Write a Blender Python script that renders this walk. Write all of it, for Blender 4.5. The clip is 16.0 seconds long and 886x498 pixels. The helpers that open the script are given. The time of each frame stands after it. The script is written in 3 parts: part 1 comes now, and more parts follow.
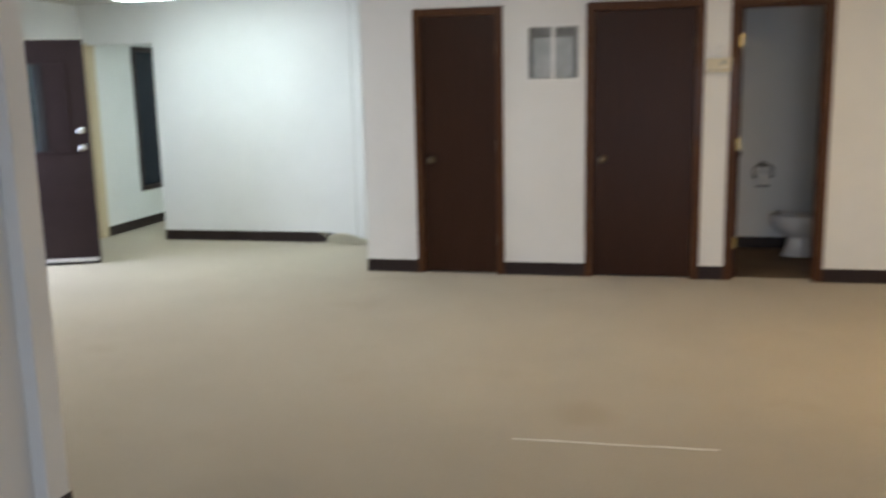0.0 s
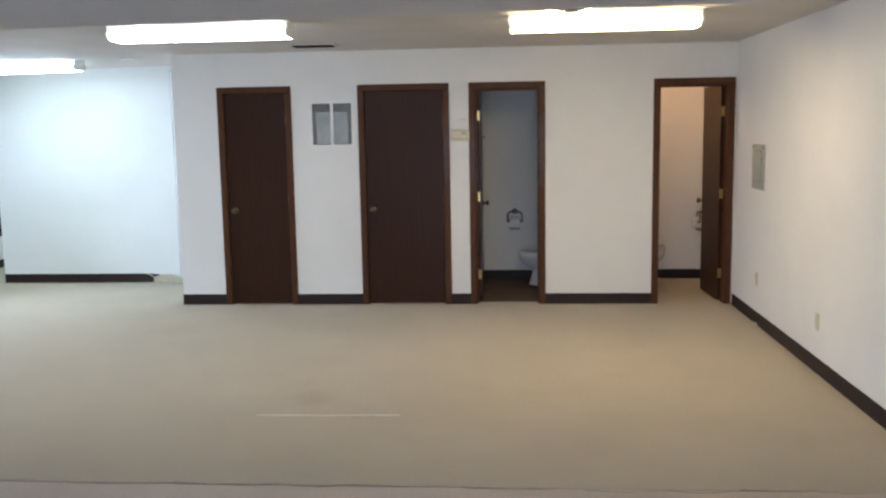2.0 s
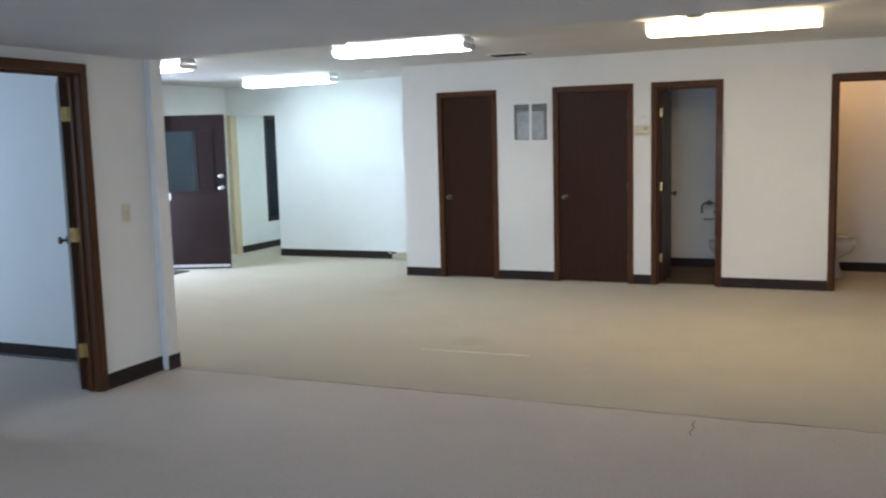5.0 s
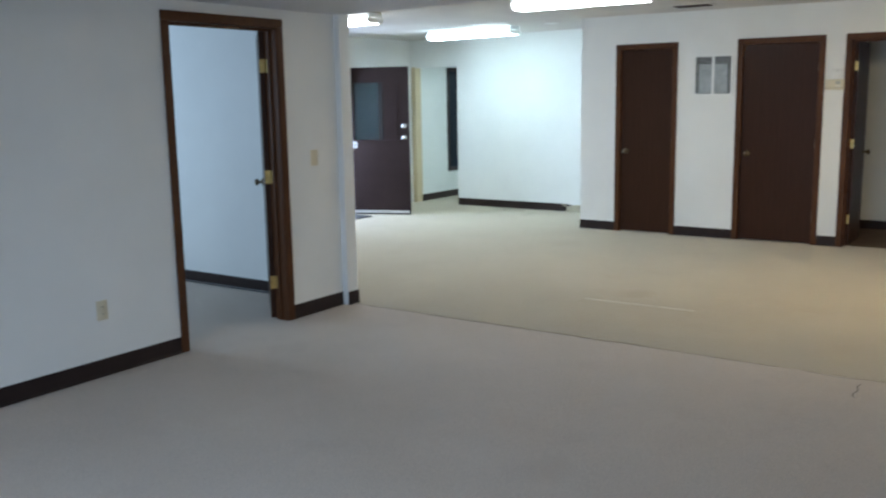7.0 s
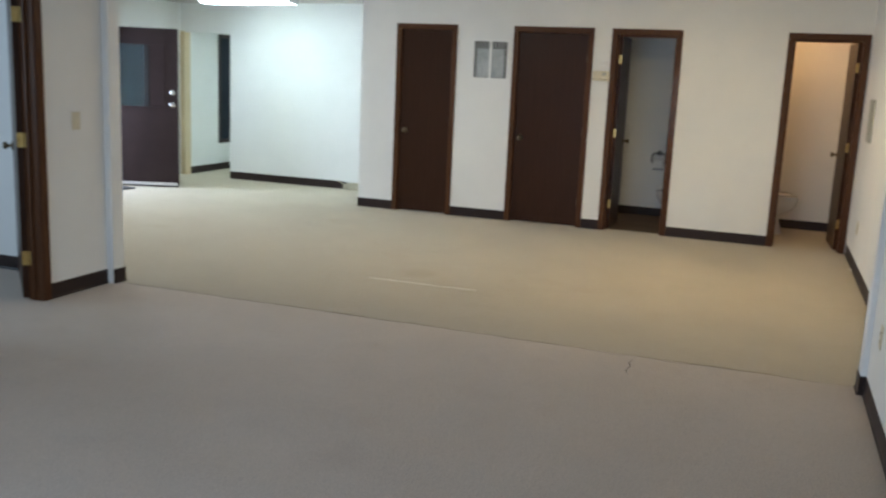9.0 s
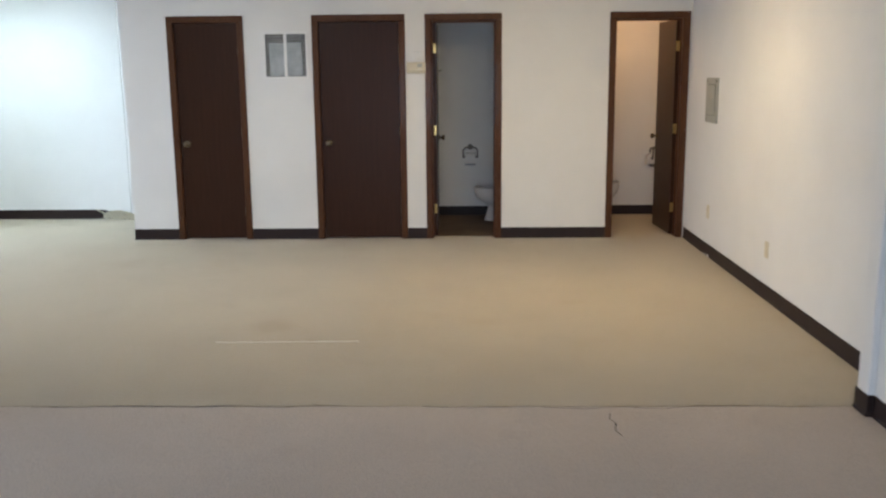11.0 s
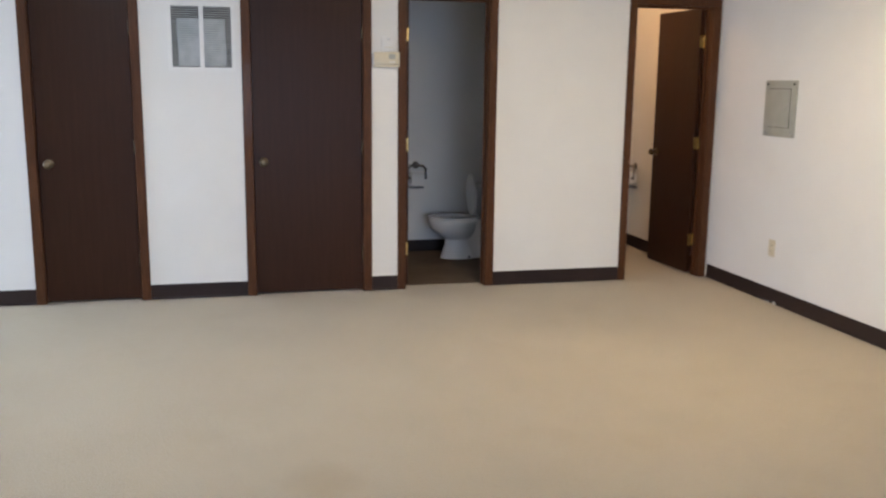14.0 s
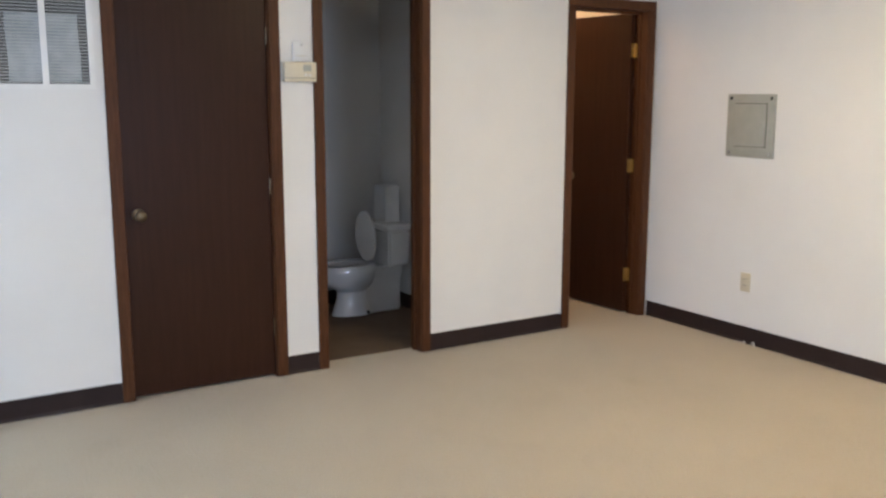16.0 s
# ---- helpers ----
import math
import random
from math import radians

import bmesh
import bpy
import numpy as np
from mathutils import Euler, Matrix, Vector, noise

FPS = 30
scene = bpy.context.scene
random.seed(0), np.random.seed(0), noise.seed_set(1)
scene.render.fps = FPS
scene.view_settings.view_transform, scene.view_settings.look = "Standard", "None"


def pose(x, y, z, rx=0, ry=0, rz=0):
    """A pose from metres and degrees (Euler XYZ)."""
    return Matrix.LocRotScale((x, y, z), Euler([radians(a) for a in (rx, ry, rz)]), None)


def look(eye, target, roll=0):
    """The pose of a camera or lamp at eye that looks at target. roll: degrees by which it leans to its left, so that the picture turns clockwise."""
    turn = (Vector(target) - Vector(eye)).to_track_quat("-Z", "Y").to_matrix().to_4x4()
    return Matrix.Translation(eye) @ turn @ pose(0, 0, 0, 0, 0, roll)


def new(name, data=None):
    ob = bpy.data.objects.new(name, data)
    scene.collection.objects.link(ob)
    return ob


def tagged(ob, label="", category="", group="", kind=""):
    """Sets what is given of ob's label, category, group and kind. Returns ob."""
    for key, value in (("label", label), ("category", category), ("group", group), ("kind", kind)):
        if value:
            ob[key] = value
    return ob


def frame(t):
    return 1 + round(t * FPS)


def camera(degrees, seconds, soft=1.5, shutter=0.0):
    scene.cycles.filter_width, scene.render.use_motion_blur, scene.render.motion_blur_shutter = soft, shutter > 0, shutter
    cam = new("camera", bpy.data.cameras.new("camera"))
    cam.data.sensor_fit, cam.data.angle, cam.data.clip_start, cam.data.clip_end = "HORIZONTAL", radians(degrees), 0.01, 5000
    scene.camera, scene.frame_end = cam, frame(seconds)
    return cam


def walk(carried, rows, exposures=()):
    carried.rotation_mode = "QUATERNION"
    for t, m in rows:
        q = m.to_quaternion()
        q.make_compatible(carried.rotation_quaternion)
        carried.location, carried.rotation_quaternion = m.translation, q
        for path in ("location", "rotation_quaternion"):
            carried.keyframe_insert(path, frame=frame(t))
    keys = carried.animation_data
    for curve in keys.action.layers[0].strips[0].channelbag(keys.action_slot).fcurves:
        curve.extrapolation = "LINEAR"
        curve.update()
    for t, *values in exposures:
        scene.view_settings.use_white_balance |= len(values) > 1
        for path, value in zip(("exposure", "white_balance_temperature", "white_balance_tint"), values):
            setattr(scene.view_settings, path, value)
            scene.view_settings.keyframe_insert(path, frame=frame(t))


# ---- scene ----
cam = camera(52.5, 16.0, soft=2.3, shutter=0.5)
PATH = [
    (0, (-3.084, -6.988, 1.498), (-3.519, -5.068, 1.14), -1.2),
    (0.5, (-2.87, -7.455, 1.502), (-3.065, -5.48, 1.261), -0.2),
    (1, (-2.486, -7.808, 1.521), (-2.67, -5.827, 1.312), 0.0),
    (1.5, (-2.352, -8.159, 1.595), (-2.467, -6.172, 1.4), 0.1),
    (2, (-2.094, -8.437, 1.685), (-2.248, -6.461, 1.415), -1.0),
    (2.5, (-1.729, -8.652, 1.67), (-1.975, -6.687, 1.387), 0.6),
    (3, (-1.593, -8.914, 1.561), (-1.913, -6.955, 1.315), -0.5),
    (3.5, (-1.404, -9.04, 1.596), (-1.838, -7.109, 1.308), -0.9),
    (4, (-1.108, -9.113, 1.625), (-1.739, -7.239, 1.326), 0.3),
    (4.5, (-0.95, -9.267, 1.566), (-1.662, -7.414, 1.321), -0.7),
    (7, (-0.669, -9.546, 1.551), (-1.791, -7.925, 1.217), -1.0),
    (7.5, (-0.727, -9.533, 1.565), (-1.914, -7.958, 1.237), -1.1),
    (8, (-0.688, -9.556, 1.563), (-1.717, -7.875, 1.224), -0.2),
    (8.5, (-0.721, -9.567, 1.544), (-1.56, -7.79, 1.172), 0.6),
    (9, (-0.866, -9.457, 1.522), (-1.523, -7.606, 1.146), 2.6),
    (9.5, (-1.14, -9.251, 1.537), (-1.653, -7.36, 1.132), 1.6),
    (10, (-1.472, -9.063, 1.551), (-1.776, -7.124, 1.169), 0.3),
    (12.5, (-3.013, -7.31, 1.579), (-2.877, -5.355, 1.179), 0.0),
    (13, (-3.223, -6.956, 1.57), (-2.975, -4.995, 1.268), -0.0),
    (13.5, (-3.361, -6.546, 1.527), (-2.994, -4.607, 1.202), 1.2),
    (14, (-3.667, -6.149, 1.463), (-3.198, -4.239, 1.096), 0.7),
    (14.5, (-3.848, -5.671, 1.48), (-3.350, -3.756, 1.196), -1.2),
    (15, (-4.101, -5.263, 1.572), (-3.367, -3.441, 1.197), 0.5),
    (15.5, (-4.392, -4.779, 1.349), (-3.395, -3.077, 1.019), 0.2),
    (16, (-4.417, -4.400, 1.488), (-3.379, -2.724, 1.150), 0.1),
]
# the clip's camera: (seconds, stops, kelvin, tint)
EXPOSURES = [
    (0.0, -0.4, 7100, 17), (0.5, -0.24, 6800, 16), (1.5, -0.16, 6350, 16), (3.5, -0.13, 6250, 17), (4.5, -0.17, 6250, 15),
    (7.0, -0.22, 6200, 9), (8.5, -0.24, 6650, 10), (10.0, -0.16, 6700, 13), (12.5, -0.03, 6250, 18), (14.0, 0.12, 6250, 18), (16.0, 0.2, 6150, 17),
]
walk(cam, [(t, look(eye, target, roll)) for t, eye, target, roll in PATH], EXPOSURES)

# ---- world and large lights ----
world = bpy.data.worlds.new("sky")
scene.world = world
world.use_nodes = True
wn = world.node_tree
sky = wn.nodes.new("ShaderNodeTexSky")
sky.sky_type, sky.sun_disc = "NISHITA", False
sky.sun_elevation, sky.sun_rotation = radians(22), radians(200)
wn.links.new(sky.outputs[0], wn.nodes["Background"].inputs[0])
wn.nodes["Background"].inputs[1].default_value = 0.06


def area_lamp(name, m, sx, sy, watts, colour):
    d = bpy.data.lights.new(name, "AREA")
    d.shape, d.size, d.size_y, d.energy, d.color = "RECTANGLE", sx, sy, watts, colour
    ob = new(name, d)
    ob.matrix_world = m
    return ob


# daylight in the openings behind and beside the walker
front = area_lamp("window_light_front", look((-2.7, -10.85, 1.1), (-2.7, -8.2, 0.0)), 2.6, 1.45, 66, (0.56, 0.75, 1.0))
front.data.spread = radians(105)  # sky light falls inward and down
area_lamp("window_light_office", look((-8.6, -6.6, 1.45), (-5.0, -6.4, 1.2)), 1.6, 1.1, 70, (0.54, 0.76, 1.0))
area_lamp("doorway_light", look((-8.78, -0.79, 1.0), (-6.0, -1.1, 0.1)), 0.85, 1.9, 80, (0.58, 0.72, 1.0))

TUBE = {"cool": ((0.67, 0.925, 1.0), 43.0), "neutral": ((0.87, 0.955, 1.0), 27.5), "warm": ((1.0, 0.80, 0.475), 41.0)}


# ---- materials ----
def rgb(v):
    return (*v, 1.0)


def material(name, base, rough=0.6, second=None, scale=3.0, fine=0.0, fine_scale=200.0, metal=0.0, coat=0.0, stretch=(1, 1, 1), amount=1.0, spec=0.5, sheen=0.0):
    """Principled surface with broad colour variation and a fine bump."""
    m = bpy.data.materials.new(name)
    m.use_nodes = True
    t = m.node_tree
    b = t.nodes["Principled BSDF"]
    b.inputs["Roughness"].default_value = rough
    b.inputs["Metallic"].default_value = metal
    b.inputs["Specular IOR Level"].default_value = spec
    b.inputs["Coat Weight"].default_value = coat
    b.inputs["Sheen Weight"].default_value = sheen
    b.inputs["Base Color"].default_value = rgb(base)
    co = t.nodes.new("ShaderNodeTexCoord")
    mp = t.nodes.new("ShaderNodeMapping")
    mp.inputs["Scale"].default_value = stretch
    t.links.new(co.outputs["Object"], mp.inputs["Vector"])
    if second:
        n = t.nodes.new("ShaderNodeTexNoise")
        n.inputs["Scale"].default_value, n.inputs["Detail"].default_value, n.inputs["Roughness"].default_value = scale, 6.0, 0.62
        t.links.new(mp.outputs[0], n.inputs["Vector"])
        r = t.nodes.new("ShaderNodeValToRGB")
        r.color_ramp.elements[0].position, r.color_ramp.elements[1].position = 0.5 - 0.22 / amount, 0.5 + 0.22 / amount
        r.color_ramp.elements[0].color, r.color_ramp.elements[1].color = rgb(base), rgb(second)
        t.links.new(n.outputs["Fac"], r.inputs[0])
        t.links.new(r.outputs[0], b.inputs["Base Color"])
        rr = t.nodes.new("ShaderNodeMapRange")
        rr.inputs["To Min"].default_value, rr.inputs["To Max"].default_value = max(0.02, rough - 0.08), min(1.0, rough + 0.08)
        t.links.new(n.outputs["Fac"], rr.inputs["Value"])
        t.links.new(rr.outputs[0], b.inputs["Roughness"])
    if fine:
        f = t.nodes.new("ShaderNodeTexNoise")
        f.inputs["Scale"].default_value, f.inputs["Detail"].default_value = fine_scale, 3.0
        t.links.new(mp.outputs[0], f.inputs["Vector"])
        bp = t.nodes.new("ShaderNodeBump")
        bp.inputs["Strength"].default_value, bp.inputs["Distance"].default_value = fine, 0.004
        t.links.new(f.outputs["Fac"], bp.inputs["Height"])
        t.links.new(bp.outputs[0], b.inputs["Normal"])
    return m


def carpet_material(name, base, second, stain):
    """Short cut-pile carpet: tufts, broad traffic wear and a few old stains."""
    m = material(name, base, 0.95, second, 1.7, 0.9, 420.0, amount=0.9, spec=0.1, sheen=0.25)
    t = m.node_tree
    b = t.nodes["Principled BSDF"]
    co = [n for n in t.nodes if n.type == "TEX_COORD"][0]
    old = b.inputs["Base Color"].links[0].from_socket
    tuft = t.nodes.new("ShaderNodeTexNoise")
    tuft.inputs["Scale"].default_value, tuft.inputs["Detail"].default_value = 150.0, 4.0
    t.links.new(co.outputs["Object"], tuft.inputs["Vector"])
    tr = t.nodes.new("ShaderNodeMapRange")
    tr.inputs["From Min"].default_value, tr.inputs["From Max"].default_value = 0.3, 0.7
    tr.inputs["To Min"].default_value, tr.inputs["To Max"].default_value = 0.72, 1.24
    t.links.new(tuft.outputs["Fac"], tr.inputs["Value"])
    mul = t.nodes.new("ShaderNodeVectorMath")
    mul.operation = "SCALE"
    t.links.new(old, mul.inputs[0])
    t.links.new(tr.outputs[0], mul.inputs["Scale"])
    blot = t.nodes.new("ShaderNodeTexNoise")
    blot.inputs["Scale"].default_value, blot.inputs["Detail"].default_value = 2.3, 5.0
    t.links.new(co.outputs["Object"], blot.inputs["Vector"])
    br = t.nodes.new("ShaderNodeMapRange")
    br.inputs["From Min"].default_value, br.inputs["From Max"].default_value = 0.60, 0.74
    br.inputs["To Max"].default_value = 0.28
    t.links.new(blot.outputs["Fac"], br.inputs["Value"])
    # one older spill
    d = t.nodes.new("ShaderNodeVectorMath")
    d.operation = "DISTANCE"
    d.inputs[1].default_value = (-3.34, -3.02, 0.0)
    t.links.new(co.outputs["Object"], d.inputs[0])
    wob = t.nodes.new("ShaderNodeMath")
    wob.operation = "MULTIPLY_ADD"
    wob.inputs[1].default_value, wob.inputs[2].default_value = 0.25, -0.12
    t.links.new(blot.outputs["Fac"], wob.inputs[0])
    add = t.nodes.new("ShaderNodeMath")
    t.links.new(d.outputs["Value"], add.inputs[0])
    t.links.new(wob.outputs[0], add.inputs[1])
    sr = t.nodes.new("ShaderNodeMapRange")
    sr.inputs["From Min"].default_value, sr.inputs["From Max"].default_value = 0.07, 0.21
    sr.inputs["To Min"].default_value, sr.inputs["To Max"].default_value = 0.45, 0.0
    t.links.new(add.outputs[0], sr.inputs["Value"])
    mx = t.nodes.new("ShaderNodeMath")
    mx.operation = "MAXIMUM"
    t.links.new(br.outputs[0], mx.inputs[0])
    t.links.new(sr.outputs[0], mx.inputs[1])
    mix = t.nodes.new("ShaderNodeMix")
    mix.data_type = "RGBA"
    t.links.new(mx.outputs[0], mix.inputs["Factor"])
    t.links.new(mul.outputs[0], mix.inputs["A"])
    mix.inputs["B"].default_value = rgb(stain)
    t.links.new(mix.outputs["Result"], b.inputs["Base Color"])
    return m


def wood_material(name, dark, light, rough, scale=1.0, coat=0.0):
    """Stained veneer with the grain along z."""
    m = material(name, dark, rough, light, 9.0 * scale, 0.12, 60.0, stretch=(4, 4, 0.3), coat=coat, spec=0.15)
    t = m.node_tree
    b = t.nodes["Principled BSDF"]
    co = [n for n in t.nodes if n.type == "TEX_COORD"][0]
    mp = t.nodes.new("ShaderNodeMapping")
    mp.inputs["Scale"].default_value = (1.0, 1.0, 0.10)
    t.links.new(co.outputs["Object"], mp.inputs["Vector"])
    w = t.nodes.new("ShaderNodeTexWave")
    w.wave_type, w.bands_direction = "BANDS", "X"
    w.inputs["Scale"].default_value, w.inputs["Distortion"].default_value = 6.0 * scale, 9.0
    w.inputs["Detail"].default_value, w.inputs["Detail Scale"].default_value = 3.0, 1.6
    t.links.new(mp.outputs[0], w.inputs["Vector"])
    old = b.inputs["Base Color"].links[0].from_socket
    mul = t.nodes.new("ShaderNodeVectorMath")
    mul.operation = "SCALE"
    r = t.nodes.new("ShaderNodeMapRange")
    r.inputs["To Min"].default_value, r.inputs["To Max"].default_value = 0.97, 1.03
    t.links.new(w.outputs["Fac"], r.inputs["Value"])
    t.links.new(old, mul.inputs[0])
    t.links.new(r.outputs[0], mul.inputs["Scale"])
    t.links.new(mul.outputs[0], b.inputs["Base Color"])
    return m


def glow(name, colour, strength):
    m = bpy.data.materials.new(name)
    m.use_nodes = True
    b = m.node_tree.nodes["Principled BSDF"]
    b.inputs["Base Color"].default_value = (0.9, 0.9, 0.9, 1)
    b.inputs["Emission Color"].default_value = rgb(colour)
    b.inputs["Emission Strength"].default_value = strength
    return m


def glass(name, tint, rough=0.02):
    m = bpy.data.materials.new(name)
    m.use_nodes = True
    b = m.node_tree.nodes["Principled BSDF"]
    b.inputs["Base Color"].default_value = rgb(tint)
    b.inputs["Transmission Weight"].default_value = 1.0
    b.inputs["Roughness"].default_value = rough
    b.inputs["IOR"].default_value = 1.45
    return m


PAINT = material("white_wall_paint", (0.74, 0.74, 0.72), 0.62, (0.80, 0.80, 0.78), 1.3, 0.22, 130.0, spec=0.35)
CEIL = material("ceiling_texture", (0.60, 0.57, 0.535), 0.9, (0.67, 0.64, 0.60), 2.0, 0.6, 90.0, spec=0.2)
CEIL_LOW = material("front_ceiling_paint", (0.58, 0.58, 0.60), 0.85, (0.64, 0.64, 0.66), 1.5, 0.35, 110.0, spec=0.25)
CARPET = carpet_material("tan_carpet", (0.432, 0.368, 0.264), (0.492, 0.422, 0.306), (0.36, 0.275, 0.17))
# front carpet made paler and greyer: part of its daylight is in the colour
CARPET_F = carpet_material("mauve_grey_carpet_lightened", (0.492, 0.41, 0.335), (0.562, 0.47, 0.388), (0.40, 0.31, 0.24))
BASE = material("dark_vinyl_base", (0.020, 0.0112, 0.0098), 0.5, (0.028, 0.0165, 0.0145), 9.0, 0.1, 90.0, spec=0.25)
DOOR = wood_material("dark_door_veneer", (0.031, 0.0122, 0.0060), (0.043, 0.0172, 0.0086), 0.36, 1.0, 0.0)
TRIM = wood_material("brown_stained_trim", (0.056, 0.021, 0.0085), (0.105, 0.042, 0.017), 0.42, 3.0, 0.05)
ENTRY = material("dark_brown_door_paint", (0.026, 0.016, 0.016), 0.5, (0.034, 0.022, 0.021), 3.0, 0.1, 80.0, spec=0.12)
BAREWOOD = material("bare_pine_trim", (0.56, 0.44, 0.27), 0.6, (0.64, 0.52, 0.34), 8.0, 0.15, 60.0, stretch=(6, 6, 0.6))
DULL = material("tarnished_chrome", (0.16, 0.155, 0.15), 0.38, (0.26, 0.25, 0.24), 30.0, metal=1.0)
BRASS = material("aged_brass", (0.42, 0.28, 0.10), 0.32, (0.58, 0.42, 0.17), 30.0, metal=1.0)
KNOB = material("antique_brass", (0.13, 0.10, 0.065), 0.3, (0.20, 0.155, 0.10), 40.0, metal=1.0)
STEEL = material("brushed_steel", (0.55, 0.55, 0.55), 0.26, (0.7, 0.7, 0.7), 40.0, metal=1.0)
ALMOND = material("almond_plastic", (0.60, 0.54, 0.40), 0.4, (0.66, 0.60, 0.45), 12.0)
WHITEPLASTIC = material("white_plastic", (0.72, 0.72, 0.70), 0.4, (0.78, 0.78, 0.76), 15.0)
ENAMEL = material("white_enamel", (0.76, 0.76, 0.74), 0.35, (0.82, 0.82, 0.80), 10.0)
PORCELAIN = material("white_porcelain", (0.74, 0.74, 0.73), 0.10, (0.80, 0.80, 0.79), 4.0, coat=0.4)
PANELGREY = material("grey_green_enamel", (0.34, 0.345, 0.30), 0.45, (0.40, 0.405, 0.355), 14.0, 0.1, 200.0)
WASHROOM_FLOOR = material("dark_brown_washroom_floor", (0.115, 0.080, 0.055), 0.8, (0.16, 0.115, 0.08), 5.0, 0.1, 60.0, spec=0.15)
DARK = material("black_gap", (0.008, 0.008, 0.008), 0.8, (0.012, 0.012, 0.012), 20.0)
PAPER = material("tissue_paper", (0.78, 0.77, 0.75), 0.95, (0.84, 0.83, 0.81), 30.0, 0.3, 300.0)
FILTER = material("grey_filter_cloth", (0.28, 0.32, 0.34), 0.7, (0.46, 0.50, 0.52), 7.0, 0.3, 40.0, amount=1.6)
# greyer than the enamel frame, for low contrast between slats
LOUVRE = material("grey_louvre", (0.48, 0.50, 0.50), 0.5, (0.58, 0.60, 0.60), 12.0)
GRILLE_SHADE = material("grille_shade_grey", (0.05, 0.052, 0.052), 0.7, (0.085, 0.088, 0.088), 9.0)
TAPE = material("white_tape", (0.74, 0.70, 0.62), 0.7, (0.86, 0.83, 0.76), 40.0)
MATM = material("black_rubber_mat", (0.02, 0.02, 0.022), 0.8, (0.035, 0.035, 0.04), 30.0, 0.5, 150.0)
ALU = material("aluminium_sweep", (0.70, 0.70, 0.70), 0.35, (0.78, 0.78, 0.78), 30.0, metal=0.7)
GROUND = material("outdoor_concrete", (0.28, 0.27, 0.26), 0.9, (0.36, 0.35, 0.33), 1.0, 0.5, 40.0)
GLASS = glass("clear_glass", (0.86, 0.92, 0.95))
# tint darkened so the brightly lit wall behind the pane looks dim
DIMMED_GLASS = glass("dimmed_glass", (0.09, 0.12, 0.155))
DARKGLASS = material("dark_night_glass", (0.010, 0.014, 0.022), 0.06, (0.014, 0.019, 0.028), 2.0, spec=0.12)


# ---- helpers ----
def box(bm, a, b, bevel=0.0):
    """A box between two corners, its edges rounded by bevel."""
    lo = [min(p, q) for p, q in zip(a, b)]
    hi = [max(p, q) for p, q in zip(a, b)]
    r = bmesh.ops.create_cube(bm, size=1.0)
    vs = r["verts"]
    for v in vs:
        v.co = Vector([lo[i] + (v.co[i] + 0.5) * (hi[i] - lo[i]) for i in range(3)])
    if bevel:
        es = list({e for v in vs for e in v.link_edges})
        bmesh.ops.bevel(bm, geom=es, offset=bevel, segments=2, affect="EDGES", profile=0.5)


def boxes(*pairs, bevel=0.0):
    bm = bmesh.new()
    for a, b in pairs:
        box(bm, a, b, bevel)
    return bm


def loft(bm, rings, close=True):
    """Skin a list of rings of equal length; close caps both ends."""
    vr = [[bm.verts.new(p) for p in ring] for ring in rings]
    n = len(vr[0])
    for lo, hi in zip(vr, vr[1:]):
        for i in range(n):
            bm.faces.new((lo[i], lo[(i + 1) % n], hi[(i + 1) % n], hi[i]))
    if close:
        bm.faces.new(list(reversed(vr[0])))
        bm.faces.new(vr[-1])
    bmesh.ops.recalc_face_normals(bm, faces=bm.faces[:])


def turned(bm, profile, m=None, n=20):
    """A lathe shape about local z from (radius, height) pairs."""
    m = m or Matrix.Identity(4)
    rings = [[m @ Vector((r * math.cos(2 * math.pi * i / n), r * math.sin(2 * math.pi * i / n), h)) for i in range(n)] for r, h in profile]
    loft(bm, rings)


def tube(bm, pts, r, n=8):
    """A round rod along a line of points."""
    pts = [Vector(p) for p in pts]
    rings = []
    for i, p in enumerate(pts):
        d = (pts[min(i + 1, len(pts) - 1)] - pts[max(i - 1, 0)]).normalized()
        q = d.to_track_quat("Z", "Y").to_matrix()
        rings.append([p + q @ Vector((r * math.cos(2 * math.pi * k / n), r * math.sin(2 * math.pi * k / n), 0)) for k in range(n)])
    loft(bm, rings)


def mesh_object(name, bm, mat, smooth=False):
    me = bpy.data.meshes.new(name)
    bmesh.ops.recalc_face_normals(bm, faces=bm.faces[:])
    bm.to_mesh(me)
    bm.free()
    me.materials.append(mat)
    if smooth:
        me.shade_smooth()
        me.set_sharp_from_angle(angle=radians(38))
    return new(name, me)


def part(name, bm, mat, parent, label="", smooth=False):
    ob = mesh_object(name, bm, mat, smooth)
    ob.parent = parent
    if label:
        ob["label"] = label
    return ob


def thing(name, m, label, category, group="", kind=""):
    ob = new(name)
    ob.empty_display_size = 0.1
    ob.matrix_world = m
    return tagged(ob, label, category, group, kind)


def structure(name, bm, mat, label, category, smooth=False):
    return tagged(mesh_object(name, bm, mat, smooth), label, category, "", "structure")


# ---- plan ----
H, HF = 2.40, 2.21           # main and front ceilings
XR, XRF = -0.055, -0.268     # main and front east wall faces
XO = -5.115                  # office partition face
YS = -4.40                   # line where the front room begins
XW = -8.68                   # west wall face
YR = 1.285                   # recess wall face
XC = -5.302                  # closet block's west face
YB, YB2 = 1.40, 1.41         # back walls of the two washrooms
YF = -11.2                   # front wall
TOP = 2.085                  # top of door casings
CW = 0.057                   # casing width
T = 0.11

DOORS = [(-4.875, -4.163), (-3.531, -2.672), (-2.490, -1.783), (-0.798, -0.068)]


